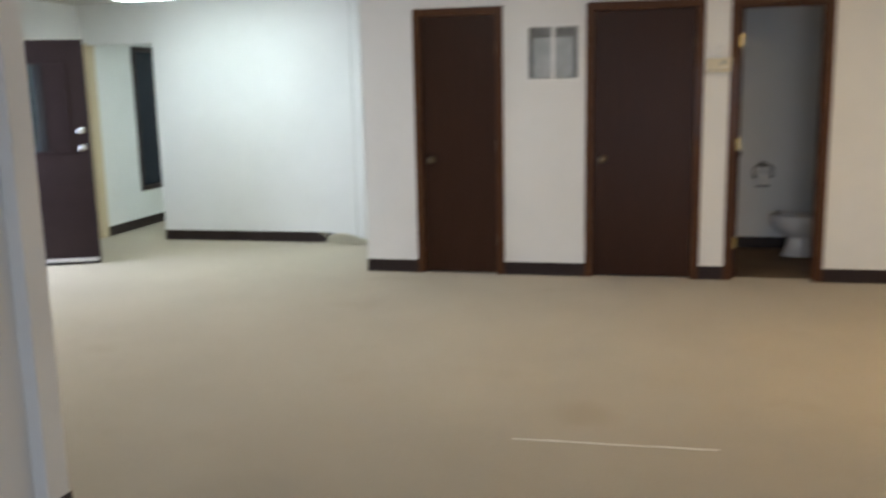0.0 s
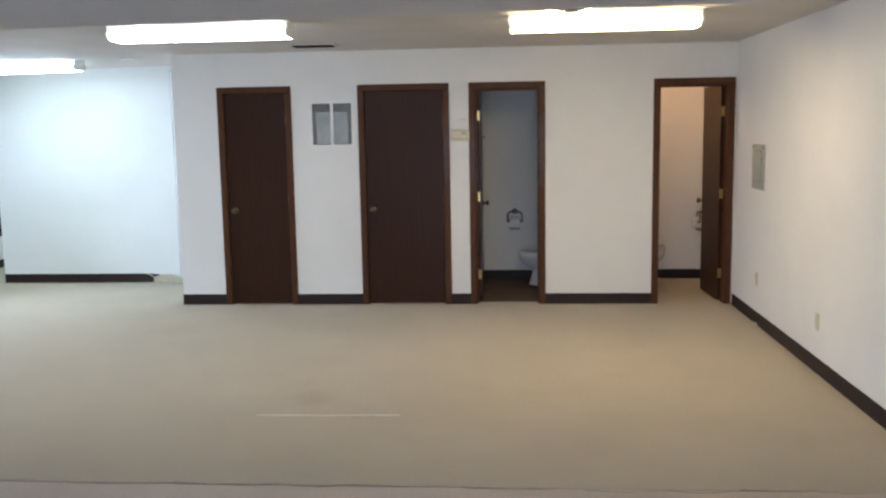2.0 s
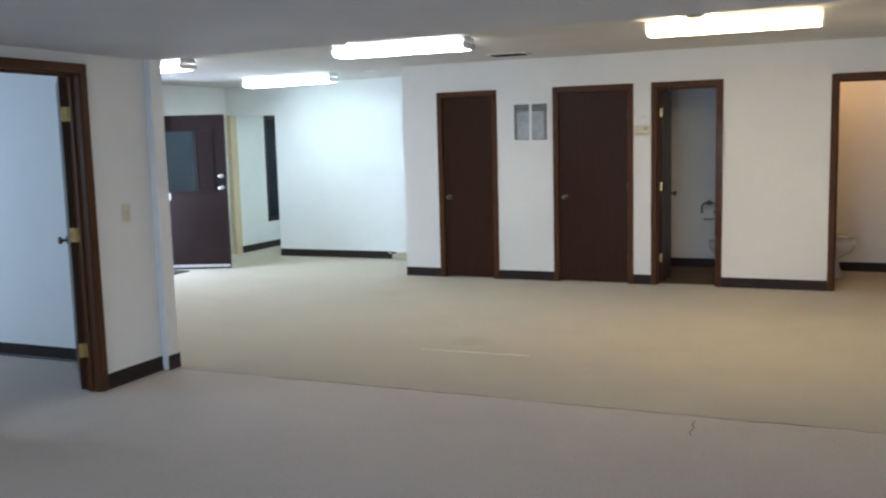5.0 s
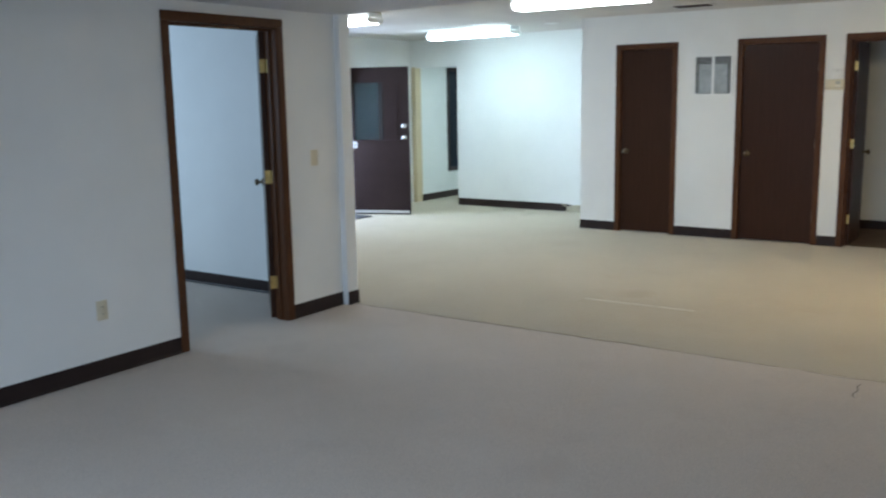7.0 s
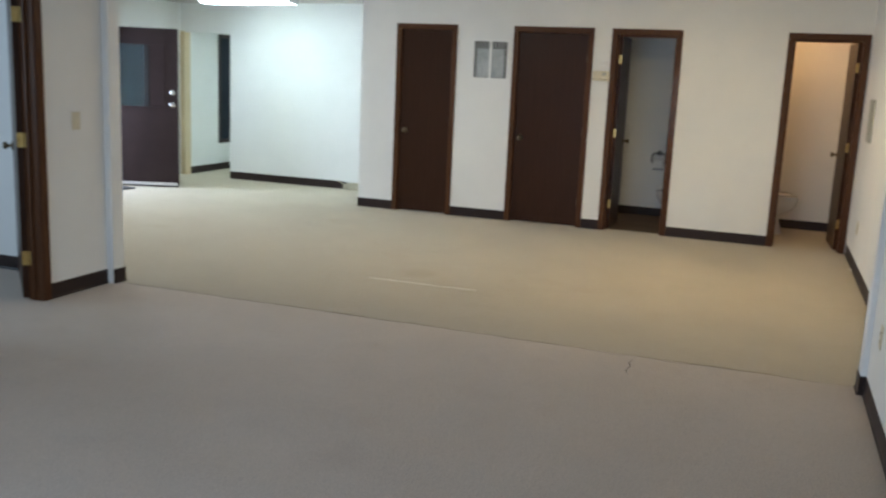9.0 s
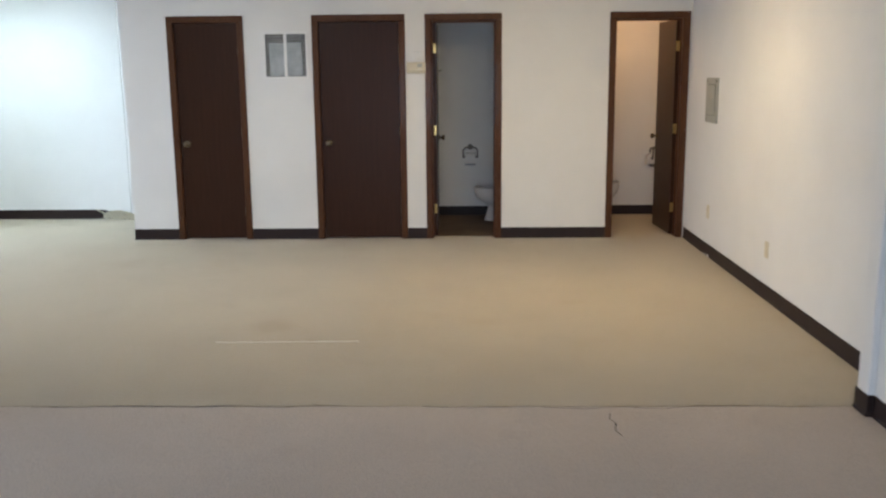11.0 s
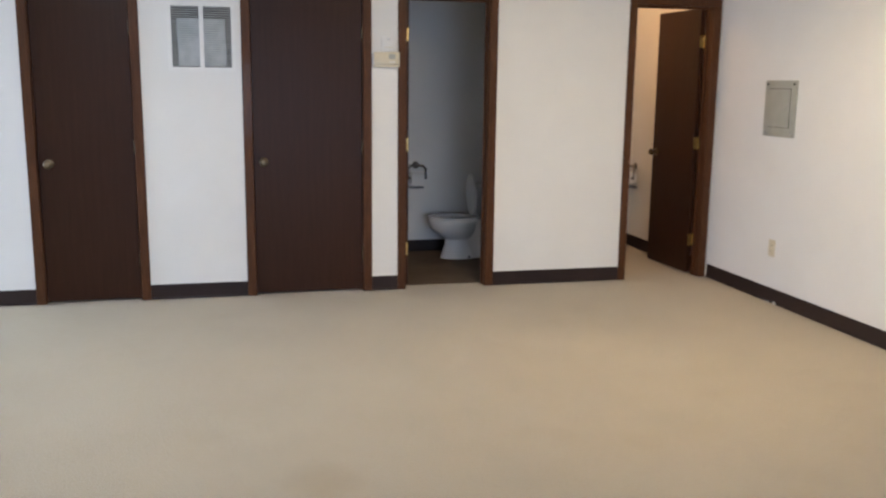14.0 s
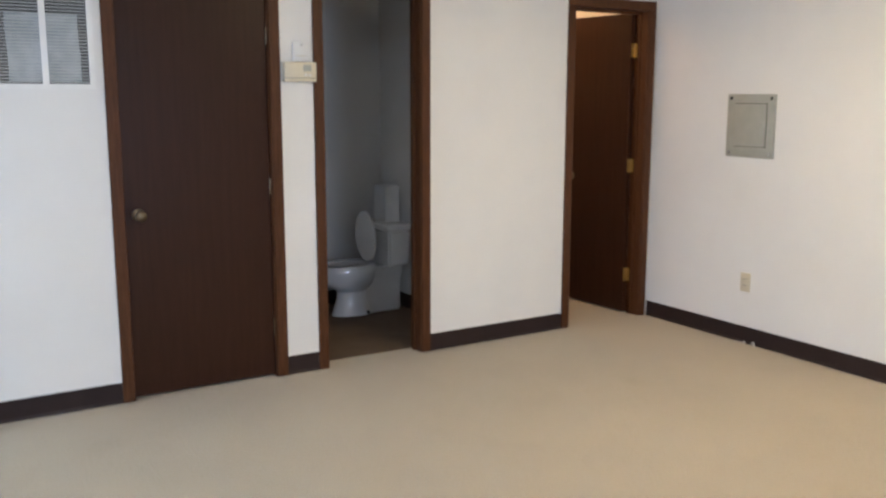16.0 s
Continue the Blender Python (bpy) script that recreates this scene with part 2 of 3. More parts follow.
def holes_wall(spans, z1, y0, y1, x0, x1, head):
    """Boxes of a wall along x with door holes of the given head height."""
    out, x = [], x0
    for a, b in spans:
        out.append(((x, y0, 0), (a, y1, z1)))
        out.append(((a, y0, head), (b, y1, z1)))
        x = b
    out.append(((x, y0, 0), (x1, y1, z1)))
    return out


# floors
structure("floor_main", boxes(((XW - 0.2, YS, -0.1), (XR + 0.3, 4.0, 0.0))), CARPET, "worn tan short-pile carpet with old stains", "carpet")
structure("floor_front", boxes(((XW - 0.2, YF - 0.3, -0.1), (XR + 0.3, YS - 0.004, -0.001))), CARPET_F, "mauve grey short-pile carpet in the front room, lightened for the daylight on it", "carpet")
# thin sheet over the carpet, darker and browner than it
structure("floor_washroom", boxes(((-2.53, 0.112, 0.0), (-1.36, YB, 0.004))), WASHROOM_FLOOR, "dull dark brown washroom floor", "floor")
structure("ground", boxes(((-300, -300, -0.4), (300, 300, -0.12))), GROUND, "plain grey concrete ground outside", "ground")

# walls
k = 0.045
spans = [(a + k, b - k) for a, b in DOORS]
structure("wall_north", boxes(*holes_wall(spans, H, 0.0, T, XC, XR, TOP - k)), PAINT, "white painted drywall with four dark door openings", "wall")
structure("wall_east", boxes(((XR, -4.53, 0), (XR + 0.15, 4.0, H))), PAINT, "white painted drywall side wall", "wall")
structure("wall_east_front", boxes(((XRF, YF, 0), (XR + 0.15, -4.53, HF))), PAINT, "white painted drywall side wall of the front room", "wall")
structure("wall_closet_side", boxes(((XC, T, 0), (XC + T, YR + T, H))), PAINT, "white painted side of the closet block", "wall")
structure("wall_recess", boxes(((-7.872, YR, 0), (XC, YR + T, H)), ((-8.60, YR, 1.973), (-7.872, YR + T, H)), ((XW, YR, 0), (-8.60, YR + T, H))), PAINT, "white painted recess wall beside an open passage", "wall")
structure("wall_west", boxes(((XW - 0.2, -0.33, 0), (XW, YR + T, H)), ((XW - 0.2, -1.25, 2.0), (XW, -0.33, H)), ((XW - 0.2, -5.7, 0), (XW, -1.25, H)), ((XW - 0.2, -5.7, H), (XW, 4.0, H + 0.2)),
    ((XW - 0.2, -7.5, 0), (XW, -5.7, 0.9)), ((XW - 0.2, -7.5, 2.0), (XW, -5.7, H)), ((XW - 0.2, YF, 0), (XW, -7.5, H))), PAINT, "white painted outer wall with the entry doorway", "wall")
structure("wall_passage", boxes(((XW - 0.12, YR + T, 0), (-8.60, 2.09, H)), ((XW - 0.12, 2.09, 0), (-8.60, 3.0, 0.40)), ((XW - 0.12, 2.09, 1.99), (-8.60, 3.0, H)), ((XW - 0.12, 3.0, 0), (-8.60, 4.0, H)),
    ((-8.60, 3.9, 0), (-5.2, 4.0, H)), ((-5.3, YR + T, 0), (-5.2, 3.9, H))), PAINT, "white painted passage walls seen through the opening", "wall")
structure("wall_office", boxes(((XO - T, YF, 0), (XO, -5.967, HF)), ((XO - T, -5.967, 2.04), (XO, -5.05, HF)), ((XO - T, -5.05, 0), (XO, -4.47, HF)), ((XW, -4.48, 0), (XO - T, -4.37, H))), PAINT, "white painted office partition with an open doorway", "wall")
structure("wall_front", boxes(((XW, YF - 0.2, 0), (XR + 0.15, YF, 0.3)), ((XW, YF - 0.2, 1.9), (XR + 0.15, YF, H)), ((XW, YF - 0.2, 0.3), (-4.5, YF, 1.9)), ((-0.9, YF - 0.2, 0.3), (XR + 0.15, YF, 1.9))), PAINT, "white painted front wall with a wide window", "wall")
for name, lo, hi in (("wall_washroom_divider", (-1.36, T, 0), (-1.25, YB2 + 0.1, H)), ("wall_washroom_west", (-2.64, T, 0), (-2.53, YB, H)), ("wall_washroom_back", (-2.64, YB, 0), (-1.36, YB + 0.1, H)), ("wall_washroom_lit_back", (-1.25, YB2, 0), (XR, YB2 + 0.1, H))):
    structure(name, boxes((lo, hi)), PAINT, "white painted washroom wall", "wall")
structure("post_west", boxes(((XO - T, -4.47, 0), (-5.063, -4.357, HF + 0.01)), bevel=0.004), PAINT, "white painted end post of the partition", "post")
structure("post_east", boxes(((-0.298, -4.53, 0), (XR - 0.001, -4.415, HF + 0.01)), bevel=0.004), PAINT, "white painted post between the two rooms", "post")

# ceilings
def slab(x_z, y0, y1, thick):
    """A ceiling slab along x through (x, underside height) pairs."""
    bm = bmesh.new()
    loft(bm, [[Vector((x, y0, z)), Vector((x, y1, z)), Vector((x, y1, z + thick)), Vector((x, y0, z + thick))] for x, z in x_z])
    return bm


HW, HF0, HF1 = 2.36, 2.15, 2.20   # main ceiling at the west wall; front ceiling at its west and east ends
structure("ceiling_main", slab([(XW - 0.2, HW), (-5.0, H), (XR + 0.15, H)], YS - 0.02, 4.0, 0.1), CEIL, "off-white sprayed texture ceiling", "ceiling")
structure("ceiling_front", slab([(XO - T, HF0), (XR + 0.15, HF1)], YF, YS, 0.22), CEIL_LOW, "lower plain painted ceiling of the front room", "ceiling")
structure("ceiling_office", boxes(((XW - 0.2, YF, H), (XO, -4.44, H + 0.1))), CEIL_LOW, "plain painted office ceiling", "ceiling")


# ---- baseboards ----
def base_run(name, a, b, side):
    """A vinyl cove base from a to b on the floor; side: the way it faces."""
    a, b, s = Vector((*a, 0)), Vector((*b, 0)), Vector((*side, 0))
    prof = [(0.0, 0.0), (0.012, 0.0), (0.0105, 0.006), (0.005, 0.016), (0.004, 0.097), (0.0025, 0.1005), (0.0, 0.101)]
    bm = bmesh.new()
    loft(bm, [[p + s * u + Vector((0, 0, v + 0.001)) for u, v in prof] for p in (a, b)])
    return structure(name, bm, BASE, "dark brown vinyl cove baseboard strip", "baseboard")


for i, (a, b) in enumerate(((XC - 0.004, DOORS[0][0]), (DOORS[0][1], DOORS[1][0]), (DOORS[1][1], DOORS[2][0]), (DOORS[2][1], DOORS[3][0]))):
    base_run("baseboard_north", (a, 0), (b, 0), (0, -1))
base_run("baseboard_closet_side", (XC, -0.004), (XC, YR), (-1, 0))
base_run("baseboard_east", (XR, -0.02), (XR, -4.415), (-1, 0))
base_run("baseboard_east_front", (XRF, -4.53), (XRF, YF), (-1, 0))
base_run("baseboard_post_east", (-0.298, -4.405), (-0.298, -4.54), (-1, 0))
base_run("baseboard_post_east_back", (-0.303, -4.415), (XR, -4.415), (0, 1))
base_run("baseboard_post_east_front", (-0.303, -4.53), (XRF, -4.53), (0, -1))
base_run("baseboard_post_west", (-5.063, -4.349), (-5.063, -4.47), (1, 0))
base_run("baseboard_post_west_back", (-5.058, -4.357), (-5.25, -4.357), (0, 1))
base_run("baseboard_partition", (XO, -4.472), (XO, -5.007), (1, 0))
base_run("baseboard_partition_south", (XO, -6.012), (XO, YF), (1, 0))
base_run("baseboard_office", (XO - T, -4.48), (XW, -4.48), (0, -1))
base_run("baseboard_recess", (-7.872, YR), (-6.20, YR), (0, -1))
base_run("baseboard_passage", (-8.60, YR + T), (-8.60, 3.9), (1, 0))
base_run("baseboard_washroom", (-2.53, YB), (-1.36, YB), (0, -1))
base_run("baseboard_washroom_side", (-1.36, YB), (-1.36, T), (-1, 0))
base_run("baseboard_washroom_lit", (-1.25, YB2), (XR, YB2), (0, -1))
base_run("baseboard_washroom_lit_side", (XR, YB2), (XR, T), (-1, 0))


# ---- doors ----
def knob(parent, x, z, y, out, mat, name="knob"):
    """A round knob with its rose; out is -1 or 1 along y."""
    bm = bmesh.new()
    m = Matrix.Translation((x, y, z)) @ Matrix.Rotation(radians(-90 * out), 4, "X")
    turned(bm, [(0.004, 0.012), (0.011, 0.014), (0.011, 0.032), (0.021, 0.037), (0.027, 0.047), (0.026, 0.057), (0.019, 0.064), (0.007, 0.066)], m)
    kn = part(name, bm, mat, parent, "dull brass door knob" if mat is KNOB else "round steel knob", True)
    bm = bmesh.new()
    turned(bm, [(0.031, 0.0), (0.031, 0.005), (0.026, 0.010), (0.012, 0.013)], m)
    part("rose", bm, mat, kn, "", True)
    return kn


def door_unit(name, m, x0, x1, hinge_side, angle, label, knob_mat=KNOB, depth=T):
    """Casing, jamb and leaf in a wall whose face is y = 0, the leaf swinging to +y. angle 0 is shut."""
    d = thing(name, m, label, "door", "", "structure")
    for a in (x0, x1 - CW):
        bm = boxes(((a, -0.014, 0.0), (a + CW, -0.001, TOP - CW)), bevel=0.004)
        part("casing", bm, TRIM, d)
    part("casing_head", boxes(((x0, -0.0145, TOP - CW), (x1, -0.001, TOP)), bevel=0.004), TRIM, d)
    j = CW - 0.008
    for a, b in ((x0 + 0.046, x0 + j + 0.012), (x1 - j - 0.012, x1 - 0.046)):
        part("jamb", boxes(((a, -0.002, 0), (b, depth + 0.004, TOP - 0.046))), TRIM, d)
    part("jamb_head", boxes(((x0 + j + 0.012, -0.002, TOP - j - 0.012), (x1 - j - 0.012, depth + 0.004, TOP - 0.046))), TRIM, d)
    a, b = x0 + j + 0.015, x1 - j - 0.015
    ztop = TOP - j - 0.016
    for u, v in ((a - 0.003, a + 0.009), (b - 0.009, b + 0.003)):
        part("stop", boxes(((u, 0.056, 0), (v, 0.076, ztop))), TRIM, d)
    part("stop_head", boxes(((a + 0.009, 0.056, ztop - 0.014), (b - 0.009, 0.076, ztop + 0.004))), TRIM, d)
    # the leaf, hung on its hinge line
    s = 1 if hinge_side == "l" else -1
    hx = a if s == 1 else b
    w = b - a
    shut = angle == 0
    hy = 0.018 if shut else depth
    bm = bmesh.new()
    if shut:
        box(bm, (0, 0, 0.012), (s * w, 0.036, ztop), 0.002)
    else:
        box(bm, (0, -0.036, 0.012), (s * w, 0, ztop), 0.002)
    me = bpy.data.meshes.new("leaf")
    bm.to_mesh(me)
    bm.free()
    me.materials.append(DOOR)
    leaf = new("leaf", me)
    leaf.parent = d
    leaf.matrix_basis = pose(hx, hy, 0, 0, 0, s * angle)
    kx = s * (w - 0.062)
    if shut:
        knob(leaf, kx, 0.915, 0.0, -1, knob_mat)
    else:
        if angle < 120:
            knob(leaf, kx, 0.915, 0.0, 1, knob_mat)
        knob(leaf, kx, 0.915, -0.036, -1, knob_mat)
    for z in (0.27, 1.02, 1.78):
        if shut:
            bm = bmesh.new()
            turned(bm, [(0.006, -0.042), (0.006, 0.042)], Matrix.Translation((hx - s * 0.002, hy - 0.003, z)), 10)
            part("hinge", bm, KNOB, d, "", True)
        else:
            bm = bmesh.new()
            turned(bm, [(0.007, -0.045), (0.007, 0.045)], Matrix.Translation((hx, hy + 0.004, z)), 10)
            box(bm, (hx - s * 0.0035, hy - 0.034, z - 0.045), (hx + s * 0.001, hy + 0.002, z + 0.045))
            part("hinge", bm, BRASS, d, "bright brass butt hinge", True)
            bm = bmesh.new()
            box(bm, (-s * 0.0012, -0.034, z - 0.045), (s * 0.0012, 0.0, z + 0.045))
            part("hinge_leaf", bm, BRASS, leaf, "bright brass hinge plate")
    return d


I4 = Matrix.Identity(4)
door_unit("door_1", I4, *DOORS[0], "r", 0, "narrow shut dark brown wooden closet door")
door_unit("door_2", I4, *DOORS[1], "r", 0, "wide shut dark brown wooden closet door")
d3 = door_unit("door_3", I4, *DOORS[2], "l", 90, "dark brown washroom door standing open inward")
bm = bmesh.new()
turned(bm, [(0.014, 0.0), (0.014, 0.004), (0.006, 0.008)], Matrix.Translation((0.33, -0.036, 1.575)) @ Matrix.Rotation(radians(90), 4, "X"), 12)
tube(bm, [(0.33, -0.040, 1.575), (0.33, -0.062, 1.572), (0.33, -0.074, 1.585)], 0.005, 8)
part("coat_hook", bm, DULL, [c for c in d3.children if c.name.startswith("leaf")][0], "small dull metal coat hook", True)
door_unit("door_4", I4, *DOORS[3], "r", 87, "dark brown door ajar into a lit washroom")
door_unit("door_5", pose(XO, 0, 0, 0, 0, 90), -6.012, -5.007, "r", 133.2, "dark brown office door standing open inward")


# ---- entry door ----
def entry_door():
    ang = math.degrees(math.atan2(0.03 + 0.31, -7.81 + 8.655))
    d = thing("door_6", pose(-8.655, -0.31, 0.02, 0, 0, ang), "dark brown entry door with half window, standing open", "door", "", "structure")
    w, h = 0.91, 1.93
    wx0, wx1, wz0, wz1 = 0.16, 0.74, 0.98, 1.73
    bm = boxes(((0, 0, 0), (w, 0.044, wz0)), ((0, 0, wz1), (w, 0.044, h)), ((0, 0, wz0), (wx0, 0.044, wz1)), ((wx1, 0, wz0), (w, 0.044, wz1)))
    leaf = part("leaf", bm, ENTRY, d)
    f = 0.02
    part("window_bead", boxes(((wx0 - f, -0.010, wz0 - f), (wx1 + f, -0.001, wz0)), ((wx0 - f, -0.010, wz1), (wx1 + f, -0.001, wz1 + f)), ((wx0 - f, -0.010, wz0), (wx0, -0.001, wz1)), ((wx1, -0.010, wz0), (wx1 + f, -0.001, wz1))), ENTRY, leaf)
    p = part("pane", boxes(((wx0, 0.018, wz0), (wx1, 0.024, wz1))), DIMMED_GLASS, leaf, "dim bluish glass pane")
    p.visible_shadow = False
    part("mullion", boxes(((0.50, 0.002, wz0), (0.555, 0.034, wz1))), DARK, leaf, "dark window divider")
    # added brown panel in place of the reflected and seen-through brown in the glass
    part("brown_image_panel", boxes(((0.555, 0.010, wz0), (wx1, 0.016, wz1))), ENTRY, leaf, "brown panel standing in for the brown image in the glass")
    for z in (1.01, 1.16):
        knob(leaf, w - 0.06, z, 0.0, -1, STEEL, "deadbolt" if z > 1.1 else "knob")
    part("sweep", boxes(((0.01, -0.012, 0.004), (w - 0.01, -0.001, 0.038)), bevel=0.003), ALU, leaf, "bare aluminium door sweep")
    part("bottom_seal", boxes(((0.0, -0.006, -0.016), (w, 0.04, -0.001))), DARK, leaf)
    st = part("sticker", boxes(((0.10, -0.003, 0.87), (0.19, -0.001, 0.965))), WHITEPLASTIC, leaf, "small white wheelchair access sticker")
    bm = bmesh.new()
    tube(bm, [(0.145 + 0.022 * math.cos(a), -0.005, 0.907 + 0.022 * math.sin(a)) for a in np.linspace(-2.6, 1.0, 9)], 0.004, 6)
    tube(bm, [(0.138, -0.005, 0.945), (0.140, -0.005, 0.918), (0.162, -0.005, 0.918), (0.172, -0.005, 0.895)], 0.004, 6)
    part("pictogram", bm, DARK, st)


entry_door()
structure("trim_passage_jamb", boxes(((-8.672, YR - 0.018, 0), (-8.60, YR - 0.001, 1.985)), ((-8.612, YR - 0.001, 0), (-8.597, YR + T + 0.01, 1.972)), bevel=0.002), BAREWOOD, "bare pine jamb strip beside the passage", "trim")


def passage_window():
    d = thing("window_1", I4, "tall dark window with a dark brown frame", "window", "", "structure")
    x = -8.60
    part("window_frame", boxes(((x - 0.06, 2.09, 0.40), (x + 0.012, 2.14, 1.99)), ((x - 0.06, 2.95, 0.40), (x + 0.012, 3.0, 1.99)), ((x - 0.06, 2.14, 1.94), (x + 0.012, 2.95, 1.99)), ((x - 0.06, 2.14, 0.40), (x + 0.012, 2.95, 0.45))), ENTRY, d)
    part("pane", boxes(((x - 0.05, 2.14, 0.45), (x - 0.04, 2.95, 1.94))), DARKGLASS, d, "dark reflecting pane")


passage_window()


def plain_window(name, m, w, h, label):
    """A fixed window with a metal frame, in the plane y = 0 of m."""
    d = thing(name, m, label, "window", "", "structure")
    f = 0.05
    part("window_frame", boxes(((0, 0, 0), (w, 0.06, f)), ((0, 0, h - f), (w, 0.06, h)), ((0, 0, f), (f, 0.06, h - f)), ((w - f, 0, f), (w, 0.06, h - f)), ((w / 2 - 0.025, 0, f), (w / 2 + 0.025, 0.06, h - f))), ALU, d)
    for a, b in ((f, w / 2 - 0.025), (w / 2 + 0.025, w - f)):
        p = part("pane", boxes(((a, 0.025, f), (b, 0.031, h - f))), GLASS, d)
        p.visible_shadow = False


plain_window("window_2", pose(-4.5, YF - 0.12, 0.3), 3.6, 1.6, "wide front window with a metal frame")
plain_window("window_3", pose(XW - 0.12, -7.5, 0.9, 0, 0, 90), 1.8, 1.1, "office window with a metal frame")


# ---- ceiling lights ----
def ceiling_light(cx, cy, tone, label):
    d = thing("ceiling_light", pose(cx, cy, H - max(0.0, -5.0 - cx) * 0.0103, 0, 0 if cx > -5 else -0.6, 0), label, "ceiling light", "fluorescent ceiling lights")
    L, w, hgt = 1.24, 0.25, 0.100
    part("housing", boxes(((-L / 2, -w / 2 + 0.02, -0.048), (L / 2, w / 2 - 0.02, -0.002)), bevel=0.003), ENAMEL, d)
    prof = [(-w / 2, -0.049), (-w / 2, -0.074), (-w / 2 + 0.035, -hgt), (w / 2 - 0.035, -hgt), (w / 2, -0.074), (w / 2, -0.049)]
    colour, power = TUBE[tone]
    a = w / 2 - 0.0345
    part("diffuser", boxes(((-L / 2 + 0.018, -a, -hgt - 0.003), (L / 2 - 0.018, a, -hgt + 0.002))), glow("lit_diffuser_" + tone, colour, power), d, "glowing flat acrylic diffuser")
    bm = bmesh.new()
    loft(bm, [[Vector((x, y, z)) for y, z in prof] for x in (-L / 2 + 0.018, L / 2 - 0.018)])
    part("diffuser_wrap", bm, glow("lit_wrap_" + tone, colour, power * 0.55), d, "glowing ribbed acrylic sides")
    for s in (-1, 1):
        bm = bmesh.new()
        loft(bm, [[Vector((x, y * 1.02, z - 0.002 if z < -0.04 else -0.003)) for y, z in prof] for x in (s * (L / 2 - 0.018), s * L / 2)])
        part("end_cap", bm, ENAMEL, d)
    return d


ceiling_light(-4.19, -2.33, "neutral", "lit four-foot white wraparound fluorescent ceiling light")
ceiling_light(-1.49, -2.36, "warm", "lit warm-toned four-foot wraparound fluorescent ceiling light")
ceiling_light(-6.90, 0.18, "cool", "lit cool-toned four-foot wraparound fluorescent ceiling light")
ceiling_light(-6.9, 2.75, "cool", "lit cool-toned fluorescent light in the passage")
ceiling_light(-7.03, -2.36, "neutral", "lit four-foot white wraparound fluorescent ceiling light")


def washroom_lamp():
    d = thing("ceiling_globe_light", pose(-0.66, 0.75, H), "round warm white glass ceiling light", "ceiling light")
    bm = bmesh.new()
    turned(bm, [(0.09, -0.002), (0.09, -0.02), (0.07, -0.025)], None, 24)
    part("base", bm, ENAMEL, d, "", True)
    bm = bmesh.new()
    turned(bm, [(0.07, -0.026), (0.10, -0.05), (0.10, -0.10), (0.06, -0.135), (0.01, -0.145)], None, 24)
    part("globe", bm, glow("lit_globe", (1.0, 0.58, 0.26), 32.0), d, "glowing opal glass globe", True)


washroom_lamp()


# ---- wall things ----
def ceiling_vent():
    d = thing("ceiling_vent", pose(-3.78, -0.68, H), "dark slotted metal ceiling air register", "vent")
    part("backing", boxes(((-0.17, -0.085, -0.004), (0.17, 0.085, -0.001))), DARK, d)
    part("frame", boxes(((-0.20, -0.115, -0.012), (0.20, -0.087, -0.001)), ((-0.20, 0.087, -0.012), (0.20, 0.115, -0.001)), ((-0.20, -0.087, -0.012), (-0.172, 0.087, -0.001)), ((0.172, -0.087, -0.012), (0.20, 0.087, -0.001))), CEIL, d)
    for i in range(3):
        part("bar", boxes(((-0.172 + 0.086 * (i + 1) - 0.006, -0.087, -0.011), (-0.172 + 0.086 * (i + 1) + 0.006, 0.087, -0.0045))), CEIL, d)
    for i in range(7):
        bm = boxes(((-0.17, -0.001, -0.010), (0.17, 0.001, 0.010)))
        bmesh.ops.rotate(bm, verts=bm.verts, matrix=Matrix.Rotation(radians(50), 3, "X"))
        bmesh.ops.translate(bm, verts=bm.verts, vec=(0, -0.072 + 0.024 * i, -0.0125))
        part("slat", bm, ENTRY, d)


